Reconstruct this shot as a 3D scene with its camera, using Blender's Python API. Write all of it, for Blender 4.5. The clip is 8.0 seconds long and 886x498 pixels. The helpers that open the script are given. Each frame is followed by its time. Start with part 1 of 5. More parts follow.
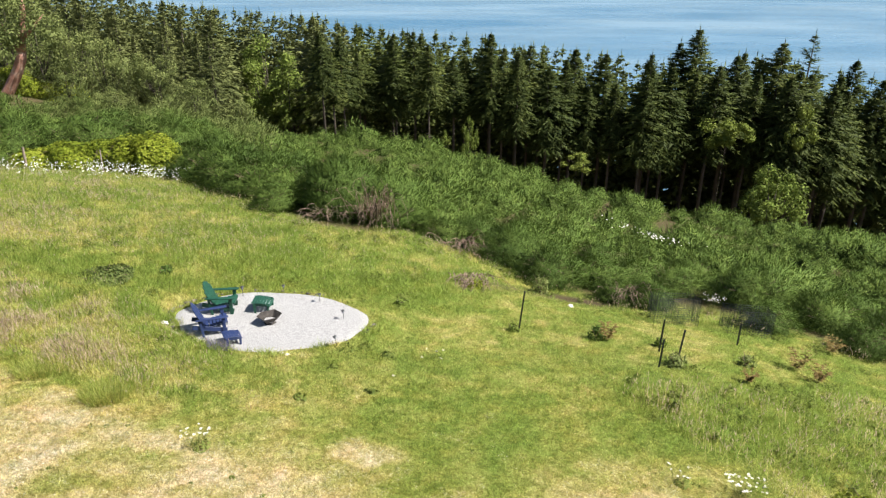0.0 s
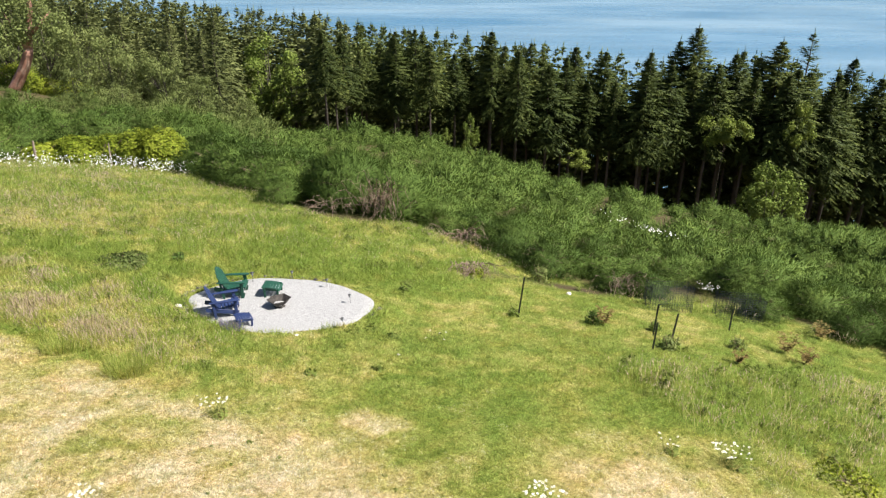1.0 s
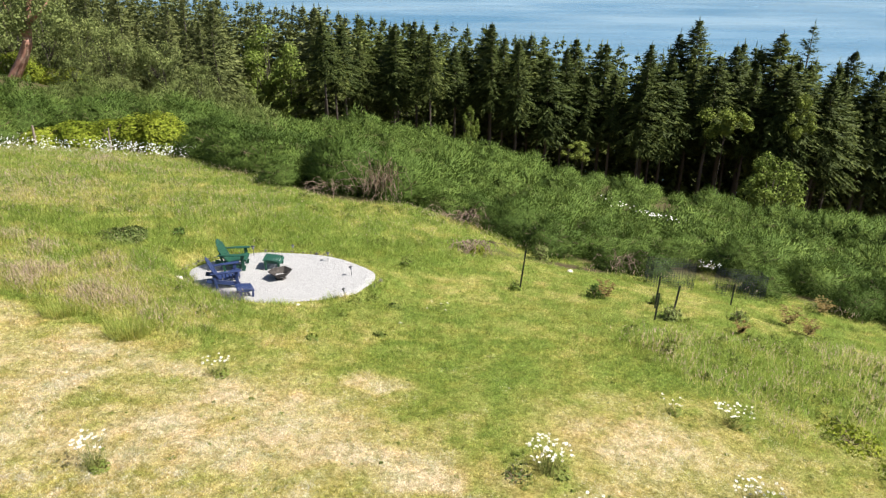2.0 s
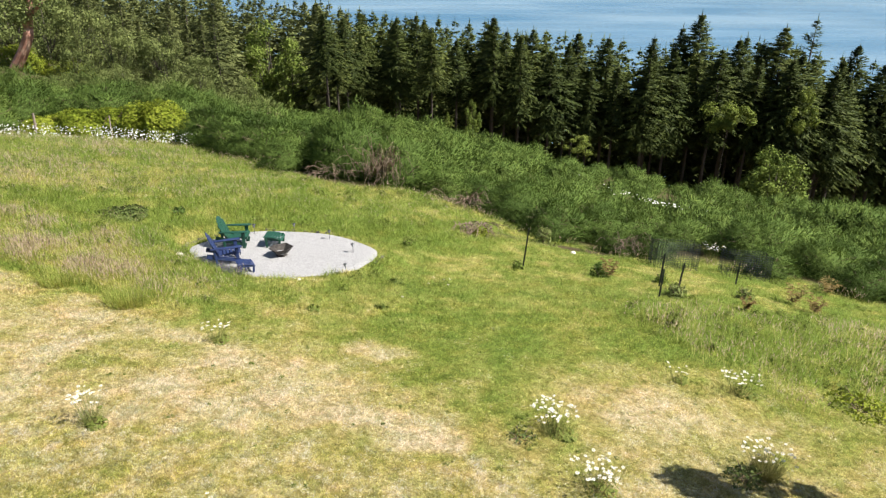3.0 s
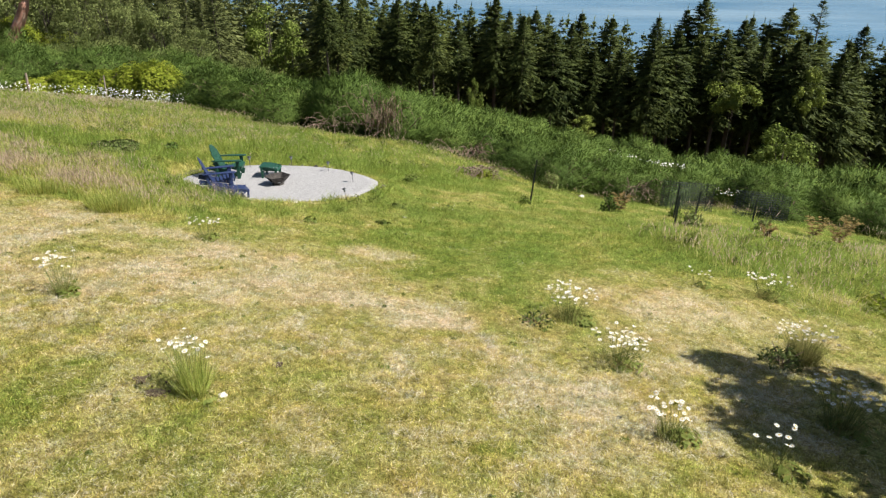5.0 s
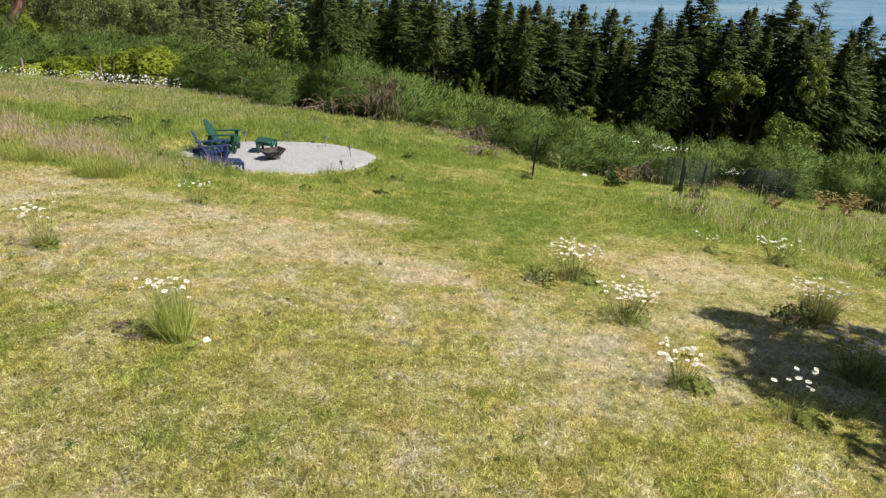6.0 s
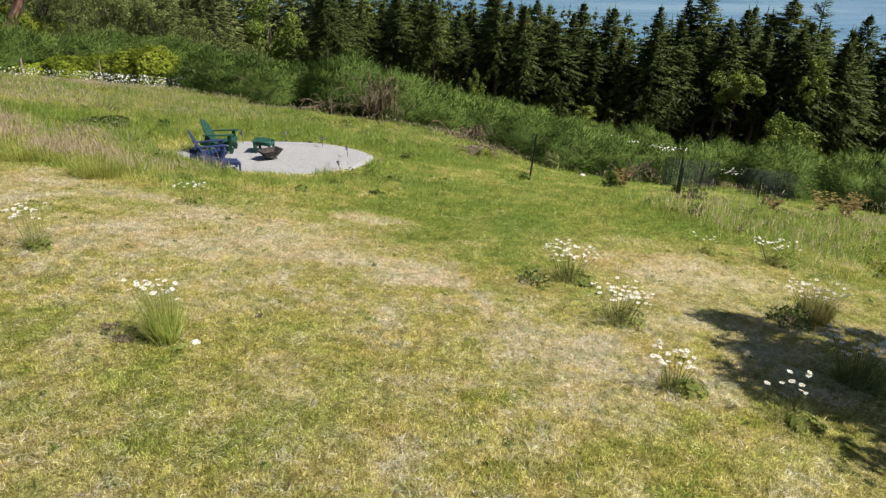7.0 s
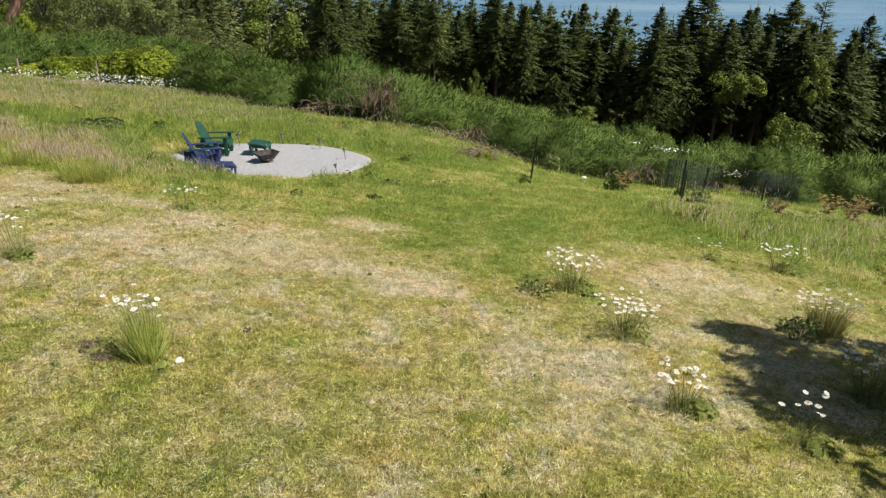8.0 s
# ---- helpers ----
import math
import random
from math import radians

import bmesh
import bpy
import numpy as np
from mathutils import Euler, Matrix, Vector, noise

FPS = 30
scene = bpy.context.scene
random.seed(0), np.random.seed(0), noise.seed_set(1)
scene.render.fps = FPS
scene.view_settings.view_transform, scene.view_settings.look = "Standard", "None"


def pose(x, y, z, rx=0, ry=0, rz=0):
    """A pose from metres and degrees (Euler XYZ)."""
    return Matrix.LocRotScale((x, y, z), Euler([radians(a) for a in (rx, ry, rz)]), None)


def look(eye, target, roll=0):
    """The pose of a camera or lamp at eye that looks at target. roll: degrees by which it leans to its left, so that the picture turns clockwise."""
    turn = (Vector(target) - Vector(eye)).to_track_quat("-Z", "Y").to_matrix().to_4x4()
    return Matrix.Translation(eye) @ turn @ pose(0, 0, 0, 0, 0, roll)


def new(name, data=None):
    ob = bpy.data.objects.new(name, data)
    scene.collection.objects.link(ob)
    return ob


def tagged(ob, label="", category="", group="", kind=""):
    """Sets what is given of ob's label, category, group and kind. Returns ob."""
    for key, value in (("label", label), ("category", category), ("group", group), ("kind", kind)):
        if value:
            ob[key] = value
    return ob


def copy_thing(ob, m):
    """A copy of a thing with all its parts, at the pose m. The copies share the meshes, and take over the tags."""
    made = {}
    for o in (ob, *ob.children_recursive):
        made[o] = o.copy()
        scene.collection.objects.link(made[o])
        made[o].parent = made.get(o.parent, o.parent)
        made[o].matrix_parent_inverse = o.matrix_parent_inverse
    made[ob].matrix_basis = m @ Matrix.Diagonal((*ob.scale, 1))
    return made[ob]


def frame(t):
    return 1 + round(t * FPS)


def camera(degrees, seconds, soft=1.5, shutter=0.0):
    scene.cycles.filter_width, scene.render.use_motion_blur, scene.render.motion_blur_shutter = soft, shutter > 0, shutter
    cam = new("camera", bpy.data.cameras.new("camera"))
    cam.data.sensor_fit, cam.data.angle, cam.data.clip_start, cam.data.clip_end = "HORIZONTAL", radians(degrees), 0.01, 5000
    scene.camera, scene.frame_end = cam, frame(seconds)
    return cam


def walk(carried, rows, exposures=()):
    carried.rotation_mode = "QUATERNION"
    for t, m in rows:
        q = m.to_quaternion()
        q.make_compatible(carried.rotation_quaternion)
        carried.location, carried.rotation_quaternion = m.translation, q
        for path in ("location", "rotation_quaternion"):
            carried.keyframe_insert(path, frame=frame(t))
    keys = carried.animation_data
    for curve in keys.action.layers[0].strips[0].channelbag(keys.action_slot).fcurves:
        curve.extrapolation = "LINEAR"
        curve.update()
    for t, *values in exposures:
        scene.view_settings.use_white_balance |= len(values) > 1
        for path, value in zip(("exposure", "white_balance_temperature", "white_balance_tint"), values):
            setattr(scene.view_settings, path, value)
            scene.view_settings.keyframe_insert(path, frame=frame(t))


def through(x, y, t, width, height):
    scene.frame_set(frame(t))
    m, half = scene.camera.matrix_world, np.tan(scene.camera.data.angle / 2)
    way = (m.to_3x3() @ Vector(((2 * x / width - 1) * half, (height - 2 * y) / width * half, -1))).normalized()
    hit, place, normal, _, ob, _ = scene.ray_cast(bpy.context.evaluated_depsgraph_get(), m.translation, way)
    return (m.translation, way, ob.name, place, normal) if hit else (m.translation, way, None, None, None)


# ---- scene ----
cam = camera(68.0, 8.0, 1.3)
PATH = [
    (0, (0.554, 0.448, 8.427), (0.562, 2.283, 7.631), 0.0),
    (0.5, (0.513, -0.015, 8.415), (0.521, 1.819, 7.618), 0.1),
    (1, (0.47, -0.471, 8.406), (0.477, 1.363, 7.606), 0.1),
    (1.5, (0.444, -0.664, 8.239), (0.451, 1.17, 7.44), 0.1),
    (1.7, (0.429, -0.700, 8.004), (0.437, 1.132, 7.200), 0.1),
    (2.8, (0.375, -0.884, 6.952), (0.383, 0.946, 6.145), 0.2),
    (3, (0.381, -0.878, 6.886), (0.385, 0.951, 6.079), 0.1),
    (3.5, (0.324, -0.874, 6.419), (0.327, 0.955, 5.61), 0.1),
    (4, (0.317, -0.847, 5.846), (0.318, 0.981, 5.034), 0.1),
    (4.5, (0.357, -0.845, 5.284), (0.358, 0.982, 4.469), 0.1),
    (5, (0.291, -0.824, 4.623), (0.292, 1.001, 3.805), 0.1),
    (5.2, (0.275, -0.805, 4.311), (0.274, 1.018, 3.489), 0.0),
    (6.3, (0.379, -0.667, 3.870), (0.376, 1.153, 3.042), -0.1),
    (6.5, (0.408, -0.673, 3.889), (0.404, 1.147, 3.061), -0.1),
    (7, (0.435, -0.633, 3.879), (0.43, 1.187, 3.05), -0.1),
    (7.5, (0.453, -0.474, 3.87), (0.447, 1.346, 3.04), -0.2),
    (8, (0.469, -0.277, 3.855), (0.463, 1.543, 3.026), -0.1),
]

EXPOSURES = [(0.0, 0.99), (1.7, 0.98), (3.0, 0.90), (4.5, 0.72), (6.5, 0.50), (8.0, 0.45)]
walk(cam, [(t, look(eye, target, roll)) for t, eye, target, roll in PATH], EXPOSURES)

# ---- light ----
SUN_AZ = Vector((1.0, -0.28, 0)).normalized()      # towards the sun, on the ground
SUN_EL = radians(50)
world = bpy.data.worlds.new("sky_world")
scene.world = world
world.use_nodes = True
wn = world.node_tree.nodes
wl = world.node_tree.links
wn.clear()
sky = wn.new("ShaderNodeTexSky")
sky.sky_type = "NISHITA"
sky.sun_disc = False
sky.sun_elevation = SUN_EL
sky.sun_rotation = math.atan2(SUN_AZ.x, SUN_AZ.y)
sky.altitude = 80
bg = wn.new("ShaderNodeBackground")
bg.inputs["Strength"].default_value = 0.051
wo = wn.new("ShaderNodeOutputWorld")
wl.new(sky.outputs[0], bg.inputs["Color"])
wl.new(bg.outputs[0], wo.inputs["Surface"])
sun_data = bpy.data.lights.new("sun", "SUN")
sun_data.energy = 5.0
sun_data.angle = radians(0.55)
sun_data.color = (1.0, 0.95, 0.86)
sun = new("sun", sun_data)
sun_dir = SUN_AZ * math.cos(SUN_EL) + Vector((0, 0, math.sin(SUN_EL)))
sun.matrix_world = look(sun_dir * 60, (0, 0, 0))


# ---- noise and ground shape ----
def vnoise(x, y, scale, seed=0):
    """Smooth value noise, 0 to 1, on numpy arrays."""
    x, y = np.asarray(x, float) / scale + seed * 17.3, np.asarray(y, float) / scale - seed * 9.1
    ix, iy = np.floor(x), np.floor(y)
    fx, fy = x - ix, y - iy
    fx, fy = fx * fx * (3 - 2 * fx), fy * fy * (3 - 2 * fy)

    def h(a, b):
        v = np.sin(a * 127.1 + b * 311.7 + seed * 74.7) * 43758.5453
        return v - np.floor(v)
    return (h(ix, iy) * (1 - fx) + h(ix + 1, iy) * fx) * (1 - fy) + (h(ix, iy + 1) * (1 - fx) + h(ix + 1, iy + 1) * fx) * fy


def fnoise(x, y, scale, seed=0):
    return 0.55 * vnoise(x, y, scale, seed) + 0.3 * vnoise(x, y, scale * 0.45, seed + 3) + 0.15 * vnoise(x, y, scale * 0.2, seed + 7)


def step(v, lo, hi):
    t = np.clip((np.asarray(v, float) - lo) / (hi - lo), 0, 1)
    return t * t * (3 - 2 * t)


def gauss(x, y, cx, cy, rx, ry=None):
    ry = ry or rx
    return np.exp(-((x - cx) / rx) ** 2 - ((y - cy) / ry) ** 2)


PATIO = (-4.75, 18.5, 3.08, 1.95)
PAD = -1.80


def patio_r(x, y):
    """1 on the rim of the gravel circle, less inside."""
    dx, dy = (np.asarray(x, float) - PATIO[0]) / PATIO[2], np.asarray(y, float) - PATIO[1]
    dy = (dy + 0.10 * dx * PATIO[2]) / PATIO[3]
    a = np.arctan2(dy, dx)
    return np.hypot(dx, dy) / (1 + 0.02 * np.sin(3 * a + 1) + 0.015 * np.sin(7 * a) + 0.06 * np.exp(-((np.abs(a) - 3.1) / 0.2) ** 2))


SEA = -75.0


def crest(x):
    """How far out the hillside goes before the wooded bluff falls away."""
    return np.interp(x, (-60, -15, 0, 15, 28, 60), (57, 60, 72, 54, 48, 44))


def gz(x, y):
    """Height of the ground: a hillside that falls towards the sea."""
    x, y = np.asarray(x, float), np.asarray(y, float)
    z = 0.867 - 0.118 * x - 0.169 * y - 0.0012 * np.clip(x, -60, 60) * np.clip(y - 20, 0, 60)
    z = z + 0.35 * gauss(x, y, 9, 15, 5) - 0.6 * gauss(x, y, 7.5, 27, 4) + 0.4 * gauss(x, y, -4, 30, 6)
    z = z - 1.3 * gauss(x, y, -27, 41, 8, 7) - 0.3 * gauss(x, y, -17, 42, 4, 4) - 0.22 * gauss(x, y, -4.2, 15.4, 3.2, 1.4) - 1.1 * gauss(x, y, 16, 41, 9) - 0.6 * gauss(x, y, 3, 36, 5) - 0.12 * gauss(x, y, 3.2, 19.8, 2.5)
    over = np.clip(y - crest(x), 0, None)
    z = z - 0.2 * over * step(over, 0, 25)
    z = z + 0.10 * (vnoise(x, y, 2.6, 1) - 0.5) * step(y, 2, 8)
    z = z + 1.2 * (vnoise(x, y, 14, 5) - 0.5) * step(y, 45, 70)
    pad = 1 - step(patio_r(x, y), 1.03, 1.34)
    z = z * (1 - pad) + (PAD - 0.02 * (y - PATIO[1])) * pad
    return np.maximum(z, SEA - 3)


def g(x, y):
    return float(gz(x, y))


EDGE_X = (-46, -26, -22, -18, -14.8, -11.7, -8.6, -5.9, -3.7, -1.9, 0, 1.9, 3.7, 5, 6.3, 8, 8.8, 10.7, 12, 13.4, 14.3, 15, 17, 20, 40)
EDGE_Y = (40, 41, 47, 45, 38.6, 36, 32.6, 29.8, 29.6, 30.6, 29.9, 29.0, 27.6, 26.5, 25, 24.4, 23.2, 23.6, 22.9, 22.2, 21, 20, 18, 16.2, 12)


def broom_edge(x):
    return np.interp(x, EDGE_X, EDGE_Y)


def bare(x, y):
    """Bare brown earth under the edge of the broom."""
    return np.clip(1.2 * gauss(x, y, 6.3, 24.8, 2.0, 0.7) + 0.9 * gauss(x, y, -4.2, 30.4, 2.2, 0.7) + 0.6 * gauss(x, y, 2.6, 24.6, 1.3, 0.6), 0, 1)


def tall(x, y):
    """Height of the grass in metres: mown near the house, long beyond."""
    n = fnoise(x, y, 3.0, 11)
    left = step(y - (11.9 + 0.42 * np.clip(-6.2 - x, 0, 9) + 0.8 * (vnoise(x, y, 1.3, 2) - 0.5)), 0, 0.7) * step(-x, 4.2, 5.6)
    front = step(y, 11.6, 14.2) * step(-x, 0.2, 3.5)
    behind = step(y - (21.0 + 0.10 * x), -0.6, 1.5) * step(-x, -3.5, 0)
    right = step(y - (13.6 - 0.8 * np.clip(x - 5, 0, 6)), 0, 1.0) * step(x, 4.4, 6.0) * (1 - 0.75 * step(y - 15.3 - 0.3 * np.clip(x - 9, 0, 5), 0, 1.0))
    far = step(y, 21, 26)
    rim = step(patio_r(x, y), 0.88, 1.0) * (1 - step(patio_r(x, y), 1.12, 1.35)) * step(18.6 - y, 0, 0.8)
    h = 0.055 + 0.05 * n + 0.05 * step(y, 11, 15)
    h = np.maximum(h, left * (0.16 + 0.34 * n))
    h = np.maximum(h, front * (0.10 + 0.16 * n))
    h = np.maximum(h, rim * (0.08 + 0.30 * vnoise(x, y, 0.6, 19)))
    h = np.maximum(h, np.maximum(behind, far * 0.8) * (0.12 + 0.30 * n))
    h = np.maximum(h, right * (0.09 + 0.62 * n * fnoise(x, y, 1.2, 15)))
    return h


def patch(x, y, cx, cy, rx, ry):
    """A ragged-edged spot."""
    return step(gauss(x, y, cx, cy, rx, ry) + 0.6 * (vnoise(x, y, 0.35, 51) - 0.5), 0.15, 0.8)


def dryness(x, y, grain=1.0):
    """0 for green grass, 1 for bleached straw."""
    n, m = fnoise(x, y, 2.4, 21), fnoise(x, y, 0.7, 25)
    d = np.full(np.shape(x), 0.25)
    near = 1 - step(y - 0.10 * x, 10.4, 13.2)
    d = np.maximum(d, near * 0.53)
    d = np.maximum(d, 0.66 * step(-x, 4.8, 7) * (1 - step(y - 0.42 * np.clip(-6.2 - x, 0, 9), 11.8, 12.6)))
    d = d + 0.48 * patch(x, y, -1.0, 11.35, 0.85, 0.5) + 0.62 * patch(x, y, 0.15, 7.85, 1.0, 0.40) + 0.55 * patch(x, y, -0.95, 8.5, 1.0, 0.40)
    d = d + 0.25 * gauss(x, y, -2.6, 8.7, 1.2, 0.7) + 0.25 * patch(x, y, -6.0, 11.3 - 0.25 * (x + 6), 2.4, 0.4) + 0.2 * gauss(x, y, 6.4, 12.0, 1.3, 0.4) - 0.12 * gauss(x, y, 9, 12, 2, 2)
    d = d + 0.22 * gauss(x, y, 4.8, 9.6, 1.6, 0.8) + 0.15 * gauss(x, y, 1.6, 5.2, 1.6, 1.6) + 0.2 * gauss(x, y, 9.5, 19.5, 3.0, 1.6) + 0.22 * gauss(x, y, 2, 24, 2.2, 1.2)
    d = d - 0.16 * gauss(x, y, 2.2, 14, 2.6, 3.2) - 0.14 * gauss(x, y, 0.8, 10.2, 1.8, 1.0) - 0.2 * gauss(x, y, -10.5, 20.8, 1.2, 0.8) - 0.1 * gauss(x, y, -2.2, 5.6, 1.6, 0.9)
    d = d + 0.2 * gauss(x, y, -9.8, 15.3, 3.2, 1.8) + 0.1 * gauss(x, y, -5.5, 14.0, 2.6, 1.4) + 0.20 * gauss(x, y, -12, 24, 5, 2.5) * n - 0.03 * step(y, 20, 23)
    # the first term makes the near lawn paler towards the left
    d = d + 0.06 * step(-x, -1, 5) * near + 0.13 * gauss(x, y, 2.2, 5.4, 2.4, 2.0) + 0.16 * gauss(x, y, -3.4, 9.3, 2.6, 1.2) - 0.12 * gauss(x, y, -3.2, 4.0, 1.6, 1.2) - 0.12 * (1 - step(y, 3.6, 6.6)) + 0.05 * gauss(x, y, -2, 9.5, 4, 2)
    d = d - 0.16 * gauss(x, y, -3.0, 24.0, 6.0, 3.6) - 0.10 * gauss(x, y, 9.0, 11.5, 3.0, 3.0)
    swath = np.exp(-((np.hypot(x + 5.4, y - 9.4) - 1.75) / 0.26) ** 2) * step(y - 0.6 * (x + 5.4), 8.4, 9.6) * (0.5 + vnoise(x, y, 0.8, 57))
    d = d + 0.30 * swath
    weedy = step(x - 0.3 * (12 - y), 5.6, 8.0) * step(y, 8, 10.5) * (1 - step(y, 15.0, 18.0))
    d = d - 0.20 * weedy - 0.06 * step(x, 3, 6) * step(y, 14, 17)
    return np.clip(d + 0.50 * (n - 0.5) + 0.45 * (m - 0.5) + 0.30 * (vnoise(x, y, 0.30, 29) - 0.5) + 0.34 * grain * (vnoise(x, y, 0.10, 27) - 0.5), 0, 1)


# ---- building helpers ----
def mesh_of(name, verts, faces, mats, smooth=False, index=None):
    me = bpy.data.meshes.new(name)
    me.from_pydata([tuple(v) for v in verts], [], [tuple(f) for f in faces])
    for m in (mats if isinstance(mats, (list, tuple)) else [mats]):
        me.materials.append(m)
    if index is not None:
        me.polygons.foreach_set("material_index", np.asarray(index, dtype=np.int32))
    if smooth:
        me.polygons.foreach_set("use_smooth", np.ones(len(me.polygons), dtype=bool))
    me.update()
    return me


def tri_mesh(name, verts, tris, mat, normals=None, **attrs):
    """A mesh of triangles straight from numpy arrays, with float attributes and soft normals on its points."""
    verts, tris = np.asarray(verts, np.float32), np.array(tris, np.int32)
    if normals is not None:
        c = verts[tris]
        back = np.einsum("ij,ij->i", np.cross(c[:, 1] - c[:, 0], c[:, 2] - c[:, 0]), normals[tris[:, 0]]) < 0
        tris[back] = tris[back][:, ::-1]
    me = bpy.data.meshes.new(name)
    me.vertices.add(len(verts))
    me.vertices.foreach_set("co", verts.ravel())
    me.loops.add(tris.size)
    me.loops.foreach_set("vertex_index", tris.ravel())
    me.polygons.add(len(tris))
    me.polygons.foreach_set("loop_start", np.arange(0, tris.size, 3, dtype=np.int32))
    me.materials.append(mat)
    me.update(calc_edges=True)
    if normals is not None:
        me.polygons.foreach_set("use_smooth", np.ones(len(tris), dtype=bool))
        normals = normals / np.linalg.norm(normals, axis=1, keepdims=True)
        me.normals_split_custom_set_from_vertices(normals.astype(np.float32))
    for key, value in attrs.items():
        me.attributes.new(key, "FLOAT", "POINT").data.foreach_set("value", np.asarray(value, np.float32))
    return me


def part(name, data, parent, label="", m=None):
    """One mesh under a thing; data is a mesh or a bmesh with its material set."""
    ob = new(name, data)
    ob.parent = parent
    if m is not None:
        ob.matrix_basis = m
    if label:
        ob["label"] = label
    return ob


def bm_mesh(name, bm, mat, smooth=False):
    me = bpy.data.meshes.new(name)
    bmesh.ops.recalc_face_normals(bm, faces=bm.faces)
    bm.to_mesh(me)
    bm.free()
    me.materials.append(mat)
    if smooth:
        me.polygons.foreach_set("use_smooth", np.ones(len(me.polygons), dtype=bool))
    return me


def box(name, size, mat, bevel=0.006, m=None):
    """A board with eased edges."""
    bm = bmesh.new()
    bmesh.ops.create_cube(bm, size=1, matrix=Matrix.Diagonal((*size, 1)))
    if bevel:
        bmesh.ops.bevel(bm, geom=bm.edges[:], offset=min(bevel, min(size) * 0.3), segments=1, affect="EDGES")
    if m is not None:
        bm.transform(m)
    return bm_mesh(name, bm, mat)


def prism(name, outline, thick, mat, m=None, bevel=0.005):
    """A board cut to an outline in x, y and as thick as given in z."""
    bm = bmesh.new()
    f = bm.faces.new([bm.verts.new((x, y, -thick / 2)) for x, y in outline])
    up = bmesh.ops.extrude_face_region(bm, geom=[f])
    bmesh.ops.translate(bm, vec=(0, 0, thick), verts=[v for v in up["geom"] if isinstance(v, bmesh.types.BMVert)])
    if bevel:
        bmesh.ops.bevel(bm, geom=[e for e in bm.edges if abs(e.verts[0].co.z - e.verts[1].co.z) < 1e-6], offset=bevel, segments=1, affect="EDGES")
    if m is not None:
        bm.transform(m)
    return bm_mesh(name, bm, mat)


def tube(points, radii, sides=6):
    """Vertices and faces of a bent, tapered tube."""
    verts, faces = [], []
    points = [Vector(p) for p in points]
    for i, p in enumerate(points):
        d = (points[min(i + 1, len(points) - 1)] - points[max(i - 1, 0)]).normalized()
        side = d.cross(Vector((0.31, 0.95, 0.05))).normalized()
        up = side.cross(d)
        for k in range(sides):
            a = 2 * math.pi * k / sides
            verts.append(p + (side * math.cos(a) + up * math.sin(a)) * radii[i])
    for i in range(len(points) - 1):
        for k in range(sides):
            faces.append((i * sides + k, i * sides + (k + 1) % sides, (i + 1) * sides + (k + 1) % sides, (i + 1) * sides + k))
    faces.append(tuple(range(sides))[::-1])
    faces.append(tuple(range((len(points) - 1) * sides, len(points) * sides)))
    return verts, faces


def joined(name, pieces, mat, smooth=False):
    verts, faces = [], []
    for v, f in pieces:
        n = len(verts)
        verts += list(v)
        faces += [tuple(i + n for i in face) for face in f]
    return mesh_of(name, verts, faces, mat, smooth)


def thing(name, m, label, category, group="", kind=""):
    ob = new(name)
    ob.empty_display_size = 0.2
    ob.matrix_basis = m
    return tagged(ob, label, category, group, kind)


def standing(x, y, turn=0.0, scale=1.0, sink=0.0, tilt=0.0, height=0.0):
    return Matrix.Translation((x, y, g(x, y) - sink + height)) @ pose(0, 0, 0, tilt, 0, turn) @ Matrix.Scale(scale, 4)


# ---- materials ----
def material(name):
    m = bpy.data.materials.new(name)
    m.use_nodes = True
    nodes, links = m.node_tree.nodes, m.node_tree.links
    nodes.clear()
    out = nodes.new("ShaderNodeOutputMaterial")
    return m, nodes, links, out


def ramp(nodes, links, value, stops):
    r = nodes.new("ShaderNodeValToRGB")
    els = r.color_ramp.elements
    while len(els) < len(stops):
        els.new(0.5)
    for e, (p, c) in zip(els, stops):
        e.position, e.color = p, (*c, 1)
    links.new(value, r.inputs[0])
    return r.outputs[0]


def math_node(nodes, links, op, a, b, clamp=False):
    n = nodes.new("ShaderNodeMath")
    n.operation, n.use_clamp = op, clamp
    for i, v in enumerate((a, b)):
        if isinstance(v, (int, float)):
            n.inputs[i].default_value = v
        else:
            links.new(v, n.inputs[i])
    return n.outputs[0]


def tex_noise(nodes, links, scale, detail=4.0, rough=0.6, stretch=None):
    co = nodes.new("ShaderNodeTexCoord")
    n = nodes.new("ShaderNodeTexNoise")
    n.inputs["Scale"].default_value, n.inputs["Detail"].default_value, n.inputs["Roughness"].default_value = scale, detail, rough
    if stretch:
        mp = nodes.new("ShaderNodeMapping")
        mp.inputs["Scale"].default_value = stretch
        links.new(co.outputs["Object"], mp.inputs[0])
        links.new(mp.outputs[0], n.inputs["Vector"])
    else:
        links.new(co.outputs["Object"], n.inputs["Vector"])
    return n.outputs[0]


def mixed(nodes, links, fac, a, b):
    n = nodes.new("ShaderNodeMix")
    n.data_type = "RGBA"
    for i, v in ((0, fac), (6, a), (7, b)):
        if isinstance(v, (int, float)):
            n.inputs[i].default_value = v
        elif isinstance(v, tuple):
            n.inputs[i].default_value = (*v, 1)
        else:
            links.new(v, n.inputs[i])
    return n.outputs[2]


